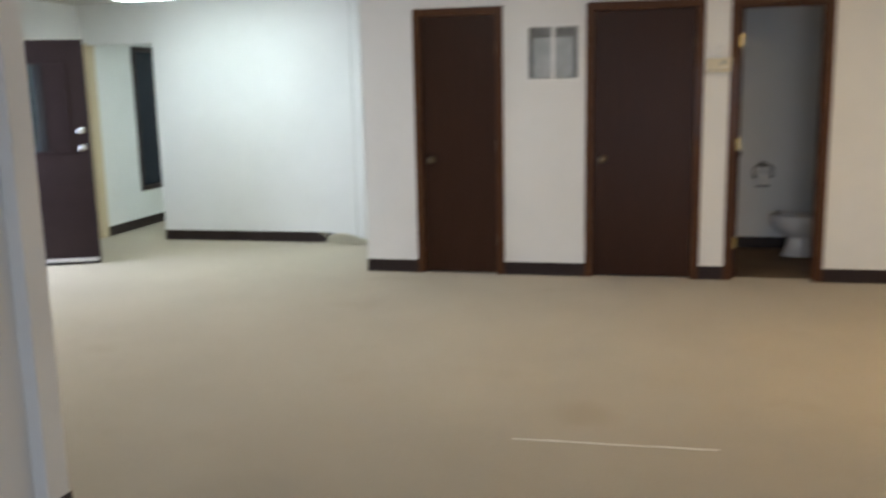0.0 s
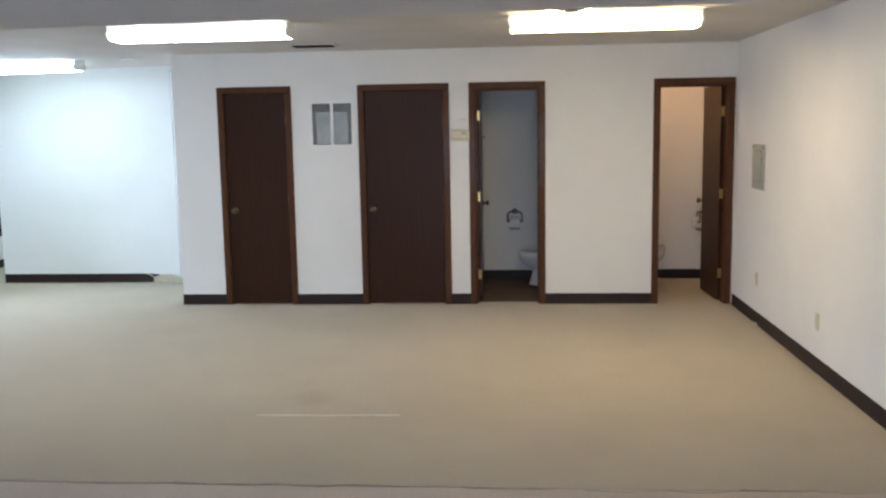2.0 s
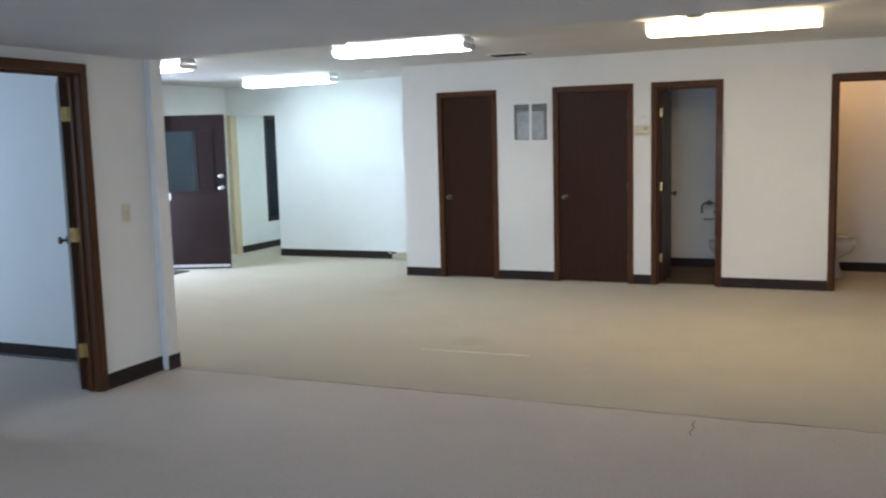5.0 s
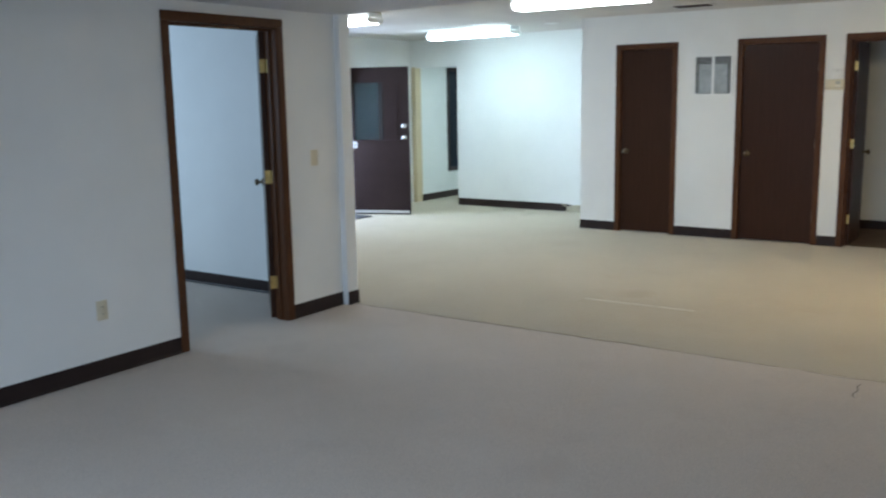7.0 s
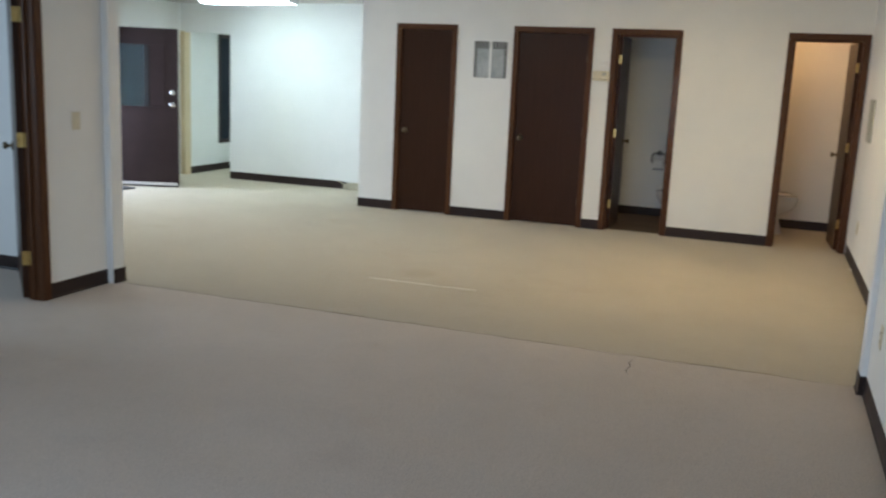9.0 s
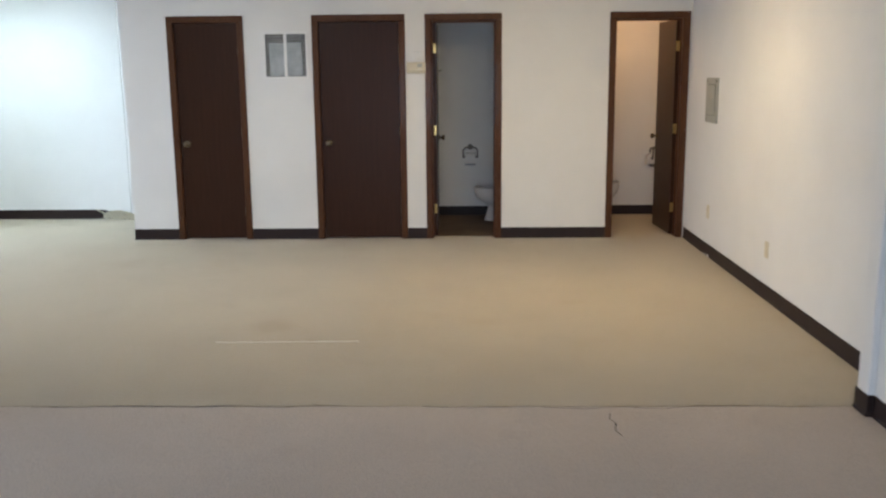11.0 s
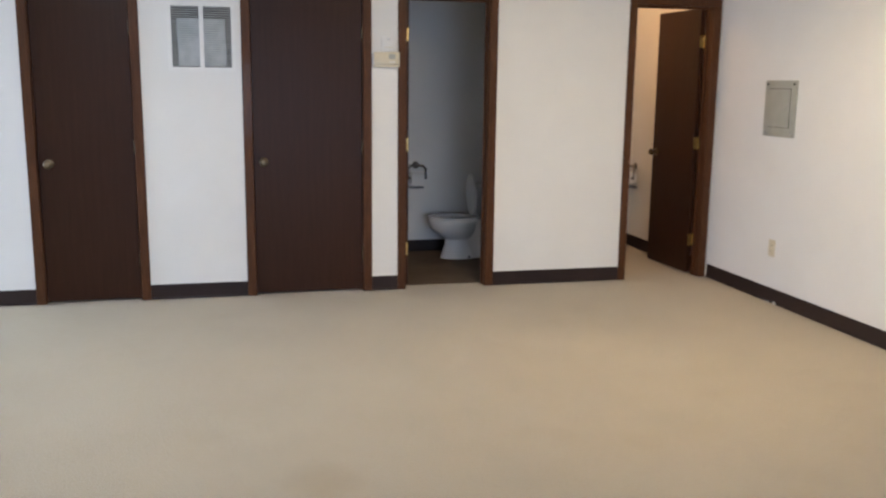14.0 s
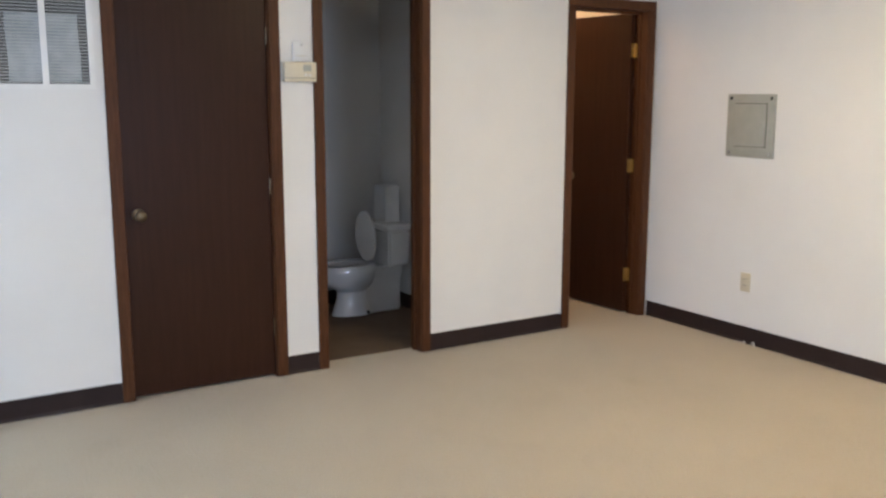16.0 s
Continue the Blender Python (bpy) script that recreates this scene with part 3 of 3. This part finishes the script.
def return_grille():
    d = thing("return_air_grille", pose(-3.778, 0, 1.726), "white louvred return air grille with a grey filter behind", "vent")
    W, Hh, f, c = 0.2105, 0.2155, 0.024, 0.0135
    part("frame", boxes(((-W, -0.012, Hh - f), (W, -0.001, Hh)), ((-W, -0.012, -Hh), (W, -0.001, -Hh + f)), ((-W, -0.012, -Hh + f), (-W + f, -0.001, Hh - f)), ((W - f, -0.012, -Hh + f), (W, -0.001, Hh - f)), ((-c, -0.012, -Hh + f), (c, -0.001, Hh - f))), ENAMEL, d)
    # dark grey sheet gives the shade between and behind the louvres
    part("backing", boxes(((-W + f, -0.0035, -Hh + f), (W - f, -0.001, Hh - f))), GRILLE_SHADE, d)
    n = 27
    step = (2 * Hh - 2 * f) / n
    for a, b in ((-W + f, -c), (c, W - f)):
        bm = bmesh.new()
        for i in range(n):
            z = -Hh + f + step * (i + 0.5)
            v = [bm.verts.new(p) for p in ((a, -0.010, z - 0.002), (b, -0.010, z - 0.002), (b, -0.0105, z - 0.0008), (a, -0.0105, z - 0.0008), (a, -0.0065, z + 0.0015), (b, -0.0065, z + 0.0015), (b, -0.007, z + 0.0025), (a, -0.007, z + 0.0025))]
            for q in ((0, 1, 2, 3), (4, 5, 6, 7), (0, 1, 5, 4), (3, 2, 6, 7), (0, 3, 7, 4), (1, 2, 6, 5)):
                bm.faces.new([v[k2] for k2 in q])
        part("louvres", bm, LOUVRE, d)
    # creased filter cloth
    bm = bmesh.new()
    nx, nz = 14, 12
    grid = []
    for jz in range(nz + 1):
        row = []
        for ix in range(nx + 1):
            x = -0.15 + 0.30 * ix / nx
            z = -0.185 + 0.30 * jz / nz
            y = -0.0052 + 0.0014 * math.sin(ix * 1.3 + jz * 0.4) + 0.0005 * math.sin(jz * 2.1)
            row.append(bm.verts.new((x + 0.003 * math.sin(jz * 0.5), min(y, -0.0038), z)))
        grid.append(row)
    for jz in range(nz):
        for ix in range(nx):
            bm.faces.new((grid[jz][ix], grid[jz][ix + 1], grid[jz + 1][ix + 1], grid[jz + 1][ix]))
    part("filter", bm, FILTER, d, "creased grey filter cloth", True)


def thermostat():
    d = thing("thermostat", pose(-2.572, 0, 1.603), "cream wall thermostat with a small display", "thermostat")
    body = part("body", boxes(((-0.088, -0.040, -0.050), (0.088, -0.001, 0.050)), bevel=0.006), ALMOND, d, "", True)
    part("display", boxes(((0.012, -0.0425, 0.004), (0.056, -0.0405, 0.036))), PANELGREY, body, "small grey display")
    for i in range(2):
        part("button", boxes(((0.018 + 0.022 * i, -0.0445, -0.022), (0.032 + 0.022 * i, -0.0405, -0.010)), bevel=0.001), WHITEPLASTIC, body)
    part("seam", boxes(((-0.086, -0.041, -0.032), (0.086, -0.0403, -0.030))), DARK, body)
    p = thing("wall_plate", pose(-2.556, 0, 1.705), "off-white blank wall plate above the thermostat", "wall plate")
    pl = part("plate", boxes(((-0.047, -0.014, -0.048), (0.047, -0.001, 0.048)), bevel=0.004), WHITEPLASTIC, p, "", True)
    part("screw", boxes(((-0.004, -0.0155, 0.03), (0.004, -0.0142, 0.038))), STEEL, pl)
    part("knockout", boxes(((-0.028, -0.0155, -0.022), (0.028, -0.0142, -0.019))), ALMOND, pl)


def breaker_panel():
    d = thing("breaker_panel", pose(XR, -0.81, 1.311, 0, 0, -90), "grey-green metal electrical breaker panel, shut", "electrical panel")
    w, h = 0.172, 0.185
    body = part("cover", boxes(((-w, -0.012, -h), (w, -0.001, h)), bevel=0.003), PANELGREY, d, "", True)
    part("gap", boxes(((-0.118, -0.0135, -0.124), (0.118, -0.0125, 0.132))), DARK, d)
    dr = part("door", boxes(((-0.115, -0.018, -0.121), (0.115, -0.0138, 0.129)), bevel=0.002), PANELGREY, d, "", True)
    bm = bmesh.new()
    turned(bm, [(0.016, 0.0), (0.016, 0.004), (0.010, 0.007), (0.004, 0.007)], Matrix.Translation((0.072, -0.018, 0.005)) @ Matrix.Rotation(radians(90), 4, "X"), 16)
    part("latch", bm, PANELGREY, dr, "", True)
    for sx in (-1, 1):
        for sz in (-1, 1):
            bm = bmesh.new()
            turned(bm, [(0.009, 0.0), (0.009, 0.003), (0.005, 0.004)], Matrix.Translation((sx * 0.145, -0.012, sz * 0.160)) @ Matrix.Rotation(radians(90), 4, "X"), 12)
            part("screw", bm, DARK if sz > 0 else STEEL, d, "", True)


def outlet(m):
    d = thing("wall_outlet", m, "almond plastic duplex outlet with cover plate", "outlet", "wall outlets")
    pl = part("plate", boxes(((-0.035, -0.006, -0.057), (0.035, -0.001, 0.057)), bevel=0.002), ALMOND, d, "", True)
    for z in (-0.02, 0.02):
        r = part("receptacle", boxes(((-0.016, -0.009, z - 0.014), (0.016, -0.0063, z + 0.014)), bevel=0.002), ALMOND, pl, "", True)
        for x in (-0.006, 0.006):
            part("slot", boxes(((x - 0.001, -0.0098, z - 0.004), (x + 0.001, -0.0092, z + 0.006))), DARK, pl)
    return d


def light_switch(m):
    d = thing("light_switch", m, "almond plastic toggle light switch", "switch")
    pl = part("plate", boxes(((-0.035, -0.006, -0.057), (0.035, -0.001, 0.057)), bevel=0.002), ALMOND, d, "", True)
    part("toggle", boxes(((-0.005, -0.018, 0.0), (0.005, -0.0063, 0.014)), bevel=0.001), ALMOND, pl)


ceiling_vent()
return_grille()
thermostat()
breaker_panel()
outlet(pose(XR, -0.838, 0.374, 0, 0, -90))
outlet(pose(XR, -2.353, 0.345, 0, 0, -90))
outlet(pose(XRF, -4.87, 0.402, 0, 0, -90))
outlet(pose(XO, -6.55, 0.385, 0, 0, 90))
light_switch(pose(XO, -4.735, 1.135, 0, 0, 90))


# ---- washroom things ----
def ellipse(cx, cy, z, rx, ry, n=28, flat=0.0):
    return [Vector((cx + rx * math.cos(2 * math.pi * i / n) * (1 - flat * (math.cos(2 * math.pi * i / n) < 0)), cy + ry * math.sin(2 * math.pi * i / n), z)) for i in range(n)]


def toilet(m, lid_up, label):
    """A close-coupled toilet facing +x of its own pose, its back at x = 0."""
    d = thing("toilet", m, label, "toilet")
    bm = bmesh.new()
    loft(bm, [ellipse(0.41, 0, 0.0, 0.18, 0.115), ellipse(0.41, 0, 0.035, 0.168, 0.105), ellipse(0.405, 0, 0.13, 0.142, 0.085), ellipse(0.405, 0, 0.185, 0.138, 0.083), ellipse(0.425, 0, 0.215, 0.165, 0.110), ellipse(0.447, 0, 0.25, 0.208, 0.146), ellipse(0.458, 0, 0.295, 0.236, 0.170), ellipse(0.46, 0, 0.34, 0.247, 0.180), ellipse(0.46, 0, 0.375, 0.250, 0.182), ellipse(0.46, 0, 0.385, 0.245, 0.178),
        ellipse(0.46, 0, 0.384, 0.19, 0.13), ellipse(0.45, 0, 0.30, 0.15, 0.10), ellipse(0.44, 0, 0.26, 0.06, 0.05)])
    bowl = part("bowl", bm, PORCELAIN, d, "", True)
    bm = bmesh.new()
    loft(bm, [[Vector((x, y, z)) for x, y in ((0.02, -w), (0.36, -w), (0.36, w), (0.02, w))] for z, w in ((0.0, 0.08), (0.06, 0.075), (0.20, 0.07), (0.28, 0.10), (0.372, 0.12))])
    bmesh.ops.bevel(bm, geom=bm.edges[:], offset=0.015, segments=2, affect="EDGES")
    part("trapway", bm, PORCELAIN, d, "", True)
    bm = bmesh.new()
    loft(bm, [[Vector((x, y, z)) for x, y in ((0.01, -w), (t2, -w), (t2, w), (0.01, w))] for z, w, t2 in ((0.373, 0.19, 0.185), (0.45, 0.205, 0.195), (0.662, 0.22, 0.205))])
    bmesh.ops.bevel(bm, geom=bm.edges[:], offset=0.018, segments=3, affect="EDGES")
    tank = part("tank", bm, PORCELAIN, d, "", True)
    part("tank_lid", boxes(((0.0, -0.235, 0.663), (0.222, 0.235, 0.703)), bevel=0.012), PORCELAIN, d, "", True)
    bm = bmesh.new()
    tube(bm, [(0.205, -0.15, 0.60), (0.225, -0.15, 0.60), (0.228, -0.10, 0.595)], 0.008)
    part("flush_lever", bm, STEEL, tank, "", True)
    # seat ring
    bm = bmesh.new()
    o, i2 = ellipse(0.465, 0, 0, 0.245, 0.182), ellipse(0.475, 0, 0, 0.165, 0.112)
    rows = []
    for z, ring in ((0.387, o), (0.402, o), (0.406, i2), (0.389, i2)):
        rows.append([bm.verts.new((p.x, p.y, z)) for p in ring])
    n = len(o)
    for q in range(4):
        lo, hi = rows[q], rows[(q + 1) % 4]
        for c2 in range(n):
            bm.faces.new((lo[c2], lo[(c2 + 1) % n], hi[(c2 + 1) % n], hi[c2]))
    part("seat", bm, PORCELAIN, d, "white plastic toilet seat", True)
    bm = bmesh.new()
    loft(bm, [ellipse(0.205, 0, 0.0, 0.198, 0.17), ellipse(0.205, 0, 0.012, 0.200, 0.172), ellipse(0.205, 0, 0.018, 0.185, 0.158)])
    turn = Matrix.Translation((0.225, 0, 0.412)) @ Matrix.Translation((0.005, 0, 0))
    if lid_up:
        turn = Matrix.Translation((0.292, 0, 0.400)) @ Matrix.Rotation(radians(-88), 4, "Y")
    bmesh.ops.transform(bm, matrix=turn, verts=bm.verts)
    part("lid", bm, PORCELAIN, d, "white plastic toilet lid", True)
    for y in (-0.07, 0.07):
        bm = bmesh.new()
        turned(bm, [(0.012, 0), (0.012, 0.012), (0.006, 0.02)], Matrix.Translation((0.33, y * 1.55, 0.01)), 10)
        part("bolt_cap", bm, DARK if y > 0 else PORCELAIN, d, "", True)
    return d


toilet(pose(-1.405, 1.06, 0.004, 0, 0, 180) @ Matrix.Scale(0.875, 4), True, "white porcelain toilet with its lid raised")
toilet(pose(-1.248, 0.96, 0.0, 0, 0, 0) @ Matrix.Scale(1.04, 4), False, "white porcelain toilet in the lit washroom")

d = thing("white_box", pose(-1.47, 1.10, 0.6205), "plain white cardboard box on the toilet tank", "box")
part("carton", boxes(((-0.06, -0.08, 0), (0.055, 0.08, 0.25)), bevel=0.004), WHITEPLASTIC, d)

bm = bmesh.new()
tube(bm, [(-1.362, 1.30, 0.16), (-1.40, 1.30, 0.16), (-1.42, 1.30, 0.17), (-1.42, 1.29, 0.26), (-1.43, 1.24, 0.375)], 0.007)
d = thing("water_supply", pose(0, 0, 0), "thin grey water supply line behind the toilet", "pipe")
pipe = part("pipe", bm, STEEL, d, "", True)
bm = bmesh.new()
turned(bm, [(0.018, 0), (0.02, 0.01), (0.012, 0.03)], Matrix.Translation((-1.42, 1.30, 0.15)), 12)
part("valve", bm, STEEL, pipe, "", True)


def paper_holder(m, label):
    d = thing("toilet_paper_holder", m, label, "paper holder")
    bm = bmesh.new()
    turned(bm, [(0.030, 0.0), (0.030, 0.006), (0.016, 0.014), (0.012, 0.05)], Matrix.Rotation(radians(90), 4, "X") @ Matrix.Translation((0, 0.0, 0.001)), 16)
    post = part("mount", bm, DULL, d, "dull chrome wall mount", True)
    bm = bmesh.new()
    tube(bm, [(0, -0.045, 0.0), (-0.055, -0.05, -0.004), (-0.078, -0.052, -0.03), (-0.078, -0.055, -0.10)], 0.010)
    tube(bm, [(0, -0.045, 0.0), (0.055, -0.05, -0.004), (0.078, -0.052, -0.03), (0.078, -0.055, -0.10)], 0.010)
    part("bracket", bm, DULL, d, "dull chrome bracket", True)
    bm = bmesh.new()
    turned(bm, [(0.012, -0.085), (0.012, 0.085)], Matrix.Translation((0, -0.058, -0.105)) @ Matrix.Rotation(radians(90), 4, "Y"), 12)
    part("roller", bm, DULL, d, "", True)
    bm = bmesh.new()
    turned(bm, [(0.020, -0.055), (0.050, -0.055), (0.050, 0.055), (0.020, 0.055)], Matrix.Translation((0, -0.058, -0.105)) @ Matrix.Rotation(radians(90), 4, "Y"), 24)
    # narrow dark bar below the roll
    lip = boxes(((-0.058, -0.070, -0.196), (0.058, -0.002, -0.178)), bevel=0.003)
    part("lower_bar", lip, DULL, d, "dull dark bar below the roll")
    roll = part("paper_roll", bm, PAPER, d, "white toilet paper roll", True)
    bm = boxes(((-0.054, -0.111, -0.172), (0.054, -0.1085, -0.105)))
    part("loose_sheet", bm, PAPER, roll)


paper_holder(pose(-2.065, YB, 0.755), "chrome toilet paper holder with a part-used roll")
paper_holder(pose(XR, 1.31, 0.735, 0, 0, -90), "chrome toilet paper holder in the lit washroom")


# ---- floor and recess details ----
def floor_tape():
    d = thing("floor_tape", pose(-3.19, -3.358, 0.0), "thin worn white tape strip on the tan carpet", "tape")
    bm = bmesh.new()
    rng = random.Random(4)
    x = -0.425
    while x < 0.42:
        l = min(rng.uniform(0.10, 0.24), 0.425 - x)
        y = 0.02 * x + rng.uniform(-0.002, 0.002)
        wdt = rng.uniform(0.004, 0.007)
        box(bm, (x, y - wdt, 0.0005), (x + l, y + wdt, 0.0025))
        x += l + (0.045 if 0.2 < x + l < 0.36 else rng.uniform(0.0, 0.006))
    part("strip", bm, TAPE, d)


def carpet_seam():
    d = thing("carpet_seam", pose(0, 0, 0), "dark frayed seam where two carpets meet", "carpet seam")
    rng = random.Random(7)
    x = -5.02
    y = YS
    while x < -0.36:
        l = rng.uniform(0.05, 0.22)
        y2 = YS + rng.uniform(-0.022, 0.016) - 0.03 * math.exp(-((x + 1.8) / 0.6) ** 2)
        if rng.random() < 0.8:
            w = rng.uniform(0.0012, 0.0045)
            bm = bmesh.new()
            v = [bm.verts.new(p) for p in ((x, y - w, 0.0015), (x + l, y2 - w * 0.6, 0.0015), (x + l, y2 + w * 0.6, 0.0015), (x, y + w, 0.0015))]
            bm.faces.new(v)
            part("crack", bm, DARK, d)
        x, y = x + l, y2
    bm = bmesh.new()
    pts = [(-1.462, -4.50), (-1.475, -4.56), (-1.455, -4.62), (-1.47, -4.70), (-1.452, -4.76)]
    for (xa, ya), (xb, yb) in zip(pts, pts[1:]):
        v = [bm.verts.new(p) for p in ((xa - 0.003, ya, 0.0015), (xa + 0.003, ya, 0.0015), (xb + 0.002, yb, 0.0015), (xb - 0.002, yb, 0.0015))]
        bm.faces.new(v)
    part("tear", bm, DARK, d)


def peeled_base():
    """The loose end of the recess baseboard, curling off the wall."""
    d = thing("loose_baseboard", pose(0, 0, 0), "dark vinyl baseboard end peeling off the wall", "baseboard")
    bm = bmesh.new()
    rings = []
    for i in range(13):
        u = i / 12
        x = -6.20 + 0.36 * u
        off = 0.004 + 0.10 * u ** 1.7
        lean = 1.35 * u ** 1.3
        hgt = 0.1 - 0.02 * u
        ay, az = YR - off, 0.003
        by, bz = ay + hgt * math.sin(lean) * 0.9, az + hgt * math.cos(lean)
        by = min(by, YR - 0.002)
        rings.append([Vector((x, ay - 0.004, az)), Vector((x, by - 0.004, bz)), Vector((x, by, bz + 0.001)), Vector((x, ay, az))])
    loft(bm, rings)
    part("strip", bm, BASE, d)
    c = thing("cable", pose(0, 0, 0), "loose white cable along the recess wall", "cable")
    bm = bmesh.new()
    tube(bm, [(-5.83, YR - 0.02, 0.06), (-5.85, YR - 0.05, 0.02), (-5.95, YR - 0.03, 0.035), (-6.08, YR - 0.025, 0.05), (-6.2, YR - 0.012, 0.105)], 0.006, 6)
    tube(bm, [(-5.62, YR - 0.02, 0.012), (-5.75, YR - 0.05, 0.012), (-5.88, YR - 0.09, 0.012), (-5.72, YR - 0.12, 0.012)], 0.006, 6)
    tube(bm, [(-5.55, YR - 0.03, 0.05), (-5.7, YR - 0.025, 0.03), (-5.85, YR - 0.06, 0.03), (-5.99, YR - 0.05, 0.02)], 0.006, 6)
    part("loop", bm, ALMOND, c, "coiled cream cable", True)


def conduit_cover():
    d = thing("conduit_cover", pose(-5.757, YR, 0), "tall white boxed conduit cover on the recess wall", "conduit")
    part("cover", boxes(((-0.045, -0.024, 0.055), (0.045, -0.001, 2.335)), bevel=0.003), PAINT, d)
    # black strip drawn as the shadow line over the cover's top
    part("top_shadow_strip", boxes(((-0.047, -0.022, 2.336), (0.047, -0.001, 2.343))), DARK, d)
    bm = bmesh.new()
    tube(bm, [(-0.052, -0.005, 2.33), (-0.053, -0.005, 1.5), (-0.051, -0.005, 0.7), (-0.054, -0.005, 0.06)], 0.004, 6)
    part("wire", bm, PANELGREY, d, "thin grey wire", True)


def torn_strip():
    """Crumpled cream wall paper pulled loose behind the baseboard."""
    d = thing("torn_strip", pose(0, 0, 0), "crumpled cream strip torn off the wall base", "debris")
    rng = random.Random(21)
    bm = bmesh.new()
    rows = []
    n, m = 26, 4
    for i in range(n + 1):
        x = -6.12 + 0.42 * i / n
        up = 0.085 * math.exp(-((i / n - 0.35) / 0.55) ** 2)
        rows.append([bm.verts.new((x + rng.uniform(-0.006, 0.006), YR - 0.004 - 0.10 * (k2 / m) * min(1, 0.3 + i / n) - rng.uniform(0, 0.012), max(0.003, up * (1 - k2 / m) + rng.uniform(0, 0.014)))) for k2 in range(m + 1)])
    for i in range(n):
        for k2 in range(m):
            bm.faces.new((rows[i][k2], rows[i + 1][k2], rows[i + 1][k2 + 1], rows[i][k2 + 1]))
    bmesh.ops.solidify(bm, geom=bm.faces[:], thickness=0.002)
    part("strip", bm, ALMOND, d)


def round_diffuser(x, y):
    """A round stepped air diffuser under the ceiling."""
    d = thing("round_ceiling_diffuser", pose(x, y, H), "round stepped metal ceiling air diffuser", "vent", "round ceiling diffusers")
    for k2, (r, drop) in enumerate(((0.17, 0.012), (0.125, 0.020), (0.085, 0.026))):
        bm = bmesh.new()
        turned(bm, [(r, -0.001), (r + 0.006, -drop * 0.5), (r, -drop), (r - 0.028, -drop + 0.007), (r - 0.03, -0.001)], None, 28)
        part("ring", bm, ENAMEL if k2 == 0 else STEEL, d, "" if k2 == 0 else "shiny inner ring", True)
    bm = bmesh.new()
    turned(bm, [(0.045, -0.001), (0.048, -0.024), (0.03, -0.030), (0.005, -0.031)], None, 20)
    part("cone", bm, DULL, d, "grey centre cone", True)


def ceiling_plate():
    d = thing("ceiling_cover_plate", pose(-5.8, 0.2, H - 0.0084), "small white blank cover plate on the ceiling", "cover plate")
    part("plate", boxes(((-0.06, -0.06, -0.008), (0.06, 0.06, -0.001)), bevel=0.002), ENAMEL, d)


floor_tape()
carpet_seam()
peeled_base()
conduit_cover()
torn_strip()
round_diffuser(-4.60, -2.66)
round_diffuser(-1.72, -2.69)
ceiling_plate()
d = thing("door_mat", pose(-8.32, -0.85, 0.001), "dark rubber door mat by the entry", "mat")
part("mat", boxes(((-0.28, -0.42, 0), (0.16, 0.50, 0.012)), bevel=0.004), MATM, d)


def scuffs():
    """Chipped plaster crumbs on the east baseboard."""
    rng = random.Random(11)
    d = thing("plaster_chips", pose(0, 0, 0), "pale plaster chips on the scuffed baseboard", "debris")
    for i in range(9):
        y = -0.80 - rng.random() * 0.14
        bm = bmesh.new()
        bmesh.ops.create_icosphere(bm, subdivisions=1, radius=rng.uniform(0.003, 0.008))
        for v in bm.verts:
            v.co *= rng.uniform(0.6, 1.2)
        bmesh.ops.translate(bm, verts=bm.verts, vec=(XR - 0.012 - rng.random() * 0.012, y, 0.004 + (0.02 * rng.random() if i < 5 else 0)))
        part("chip", bm, PAPER, d)


scuffs()
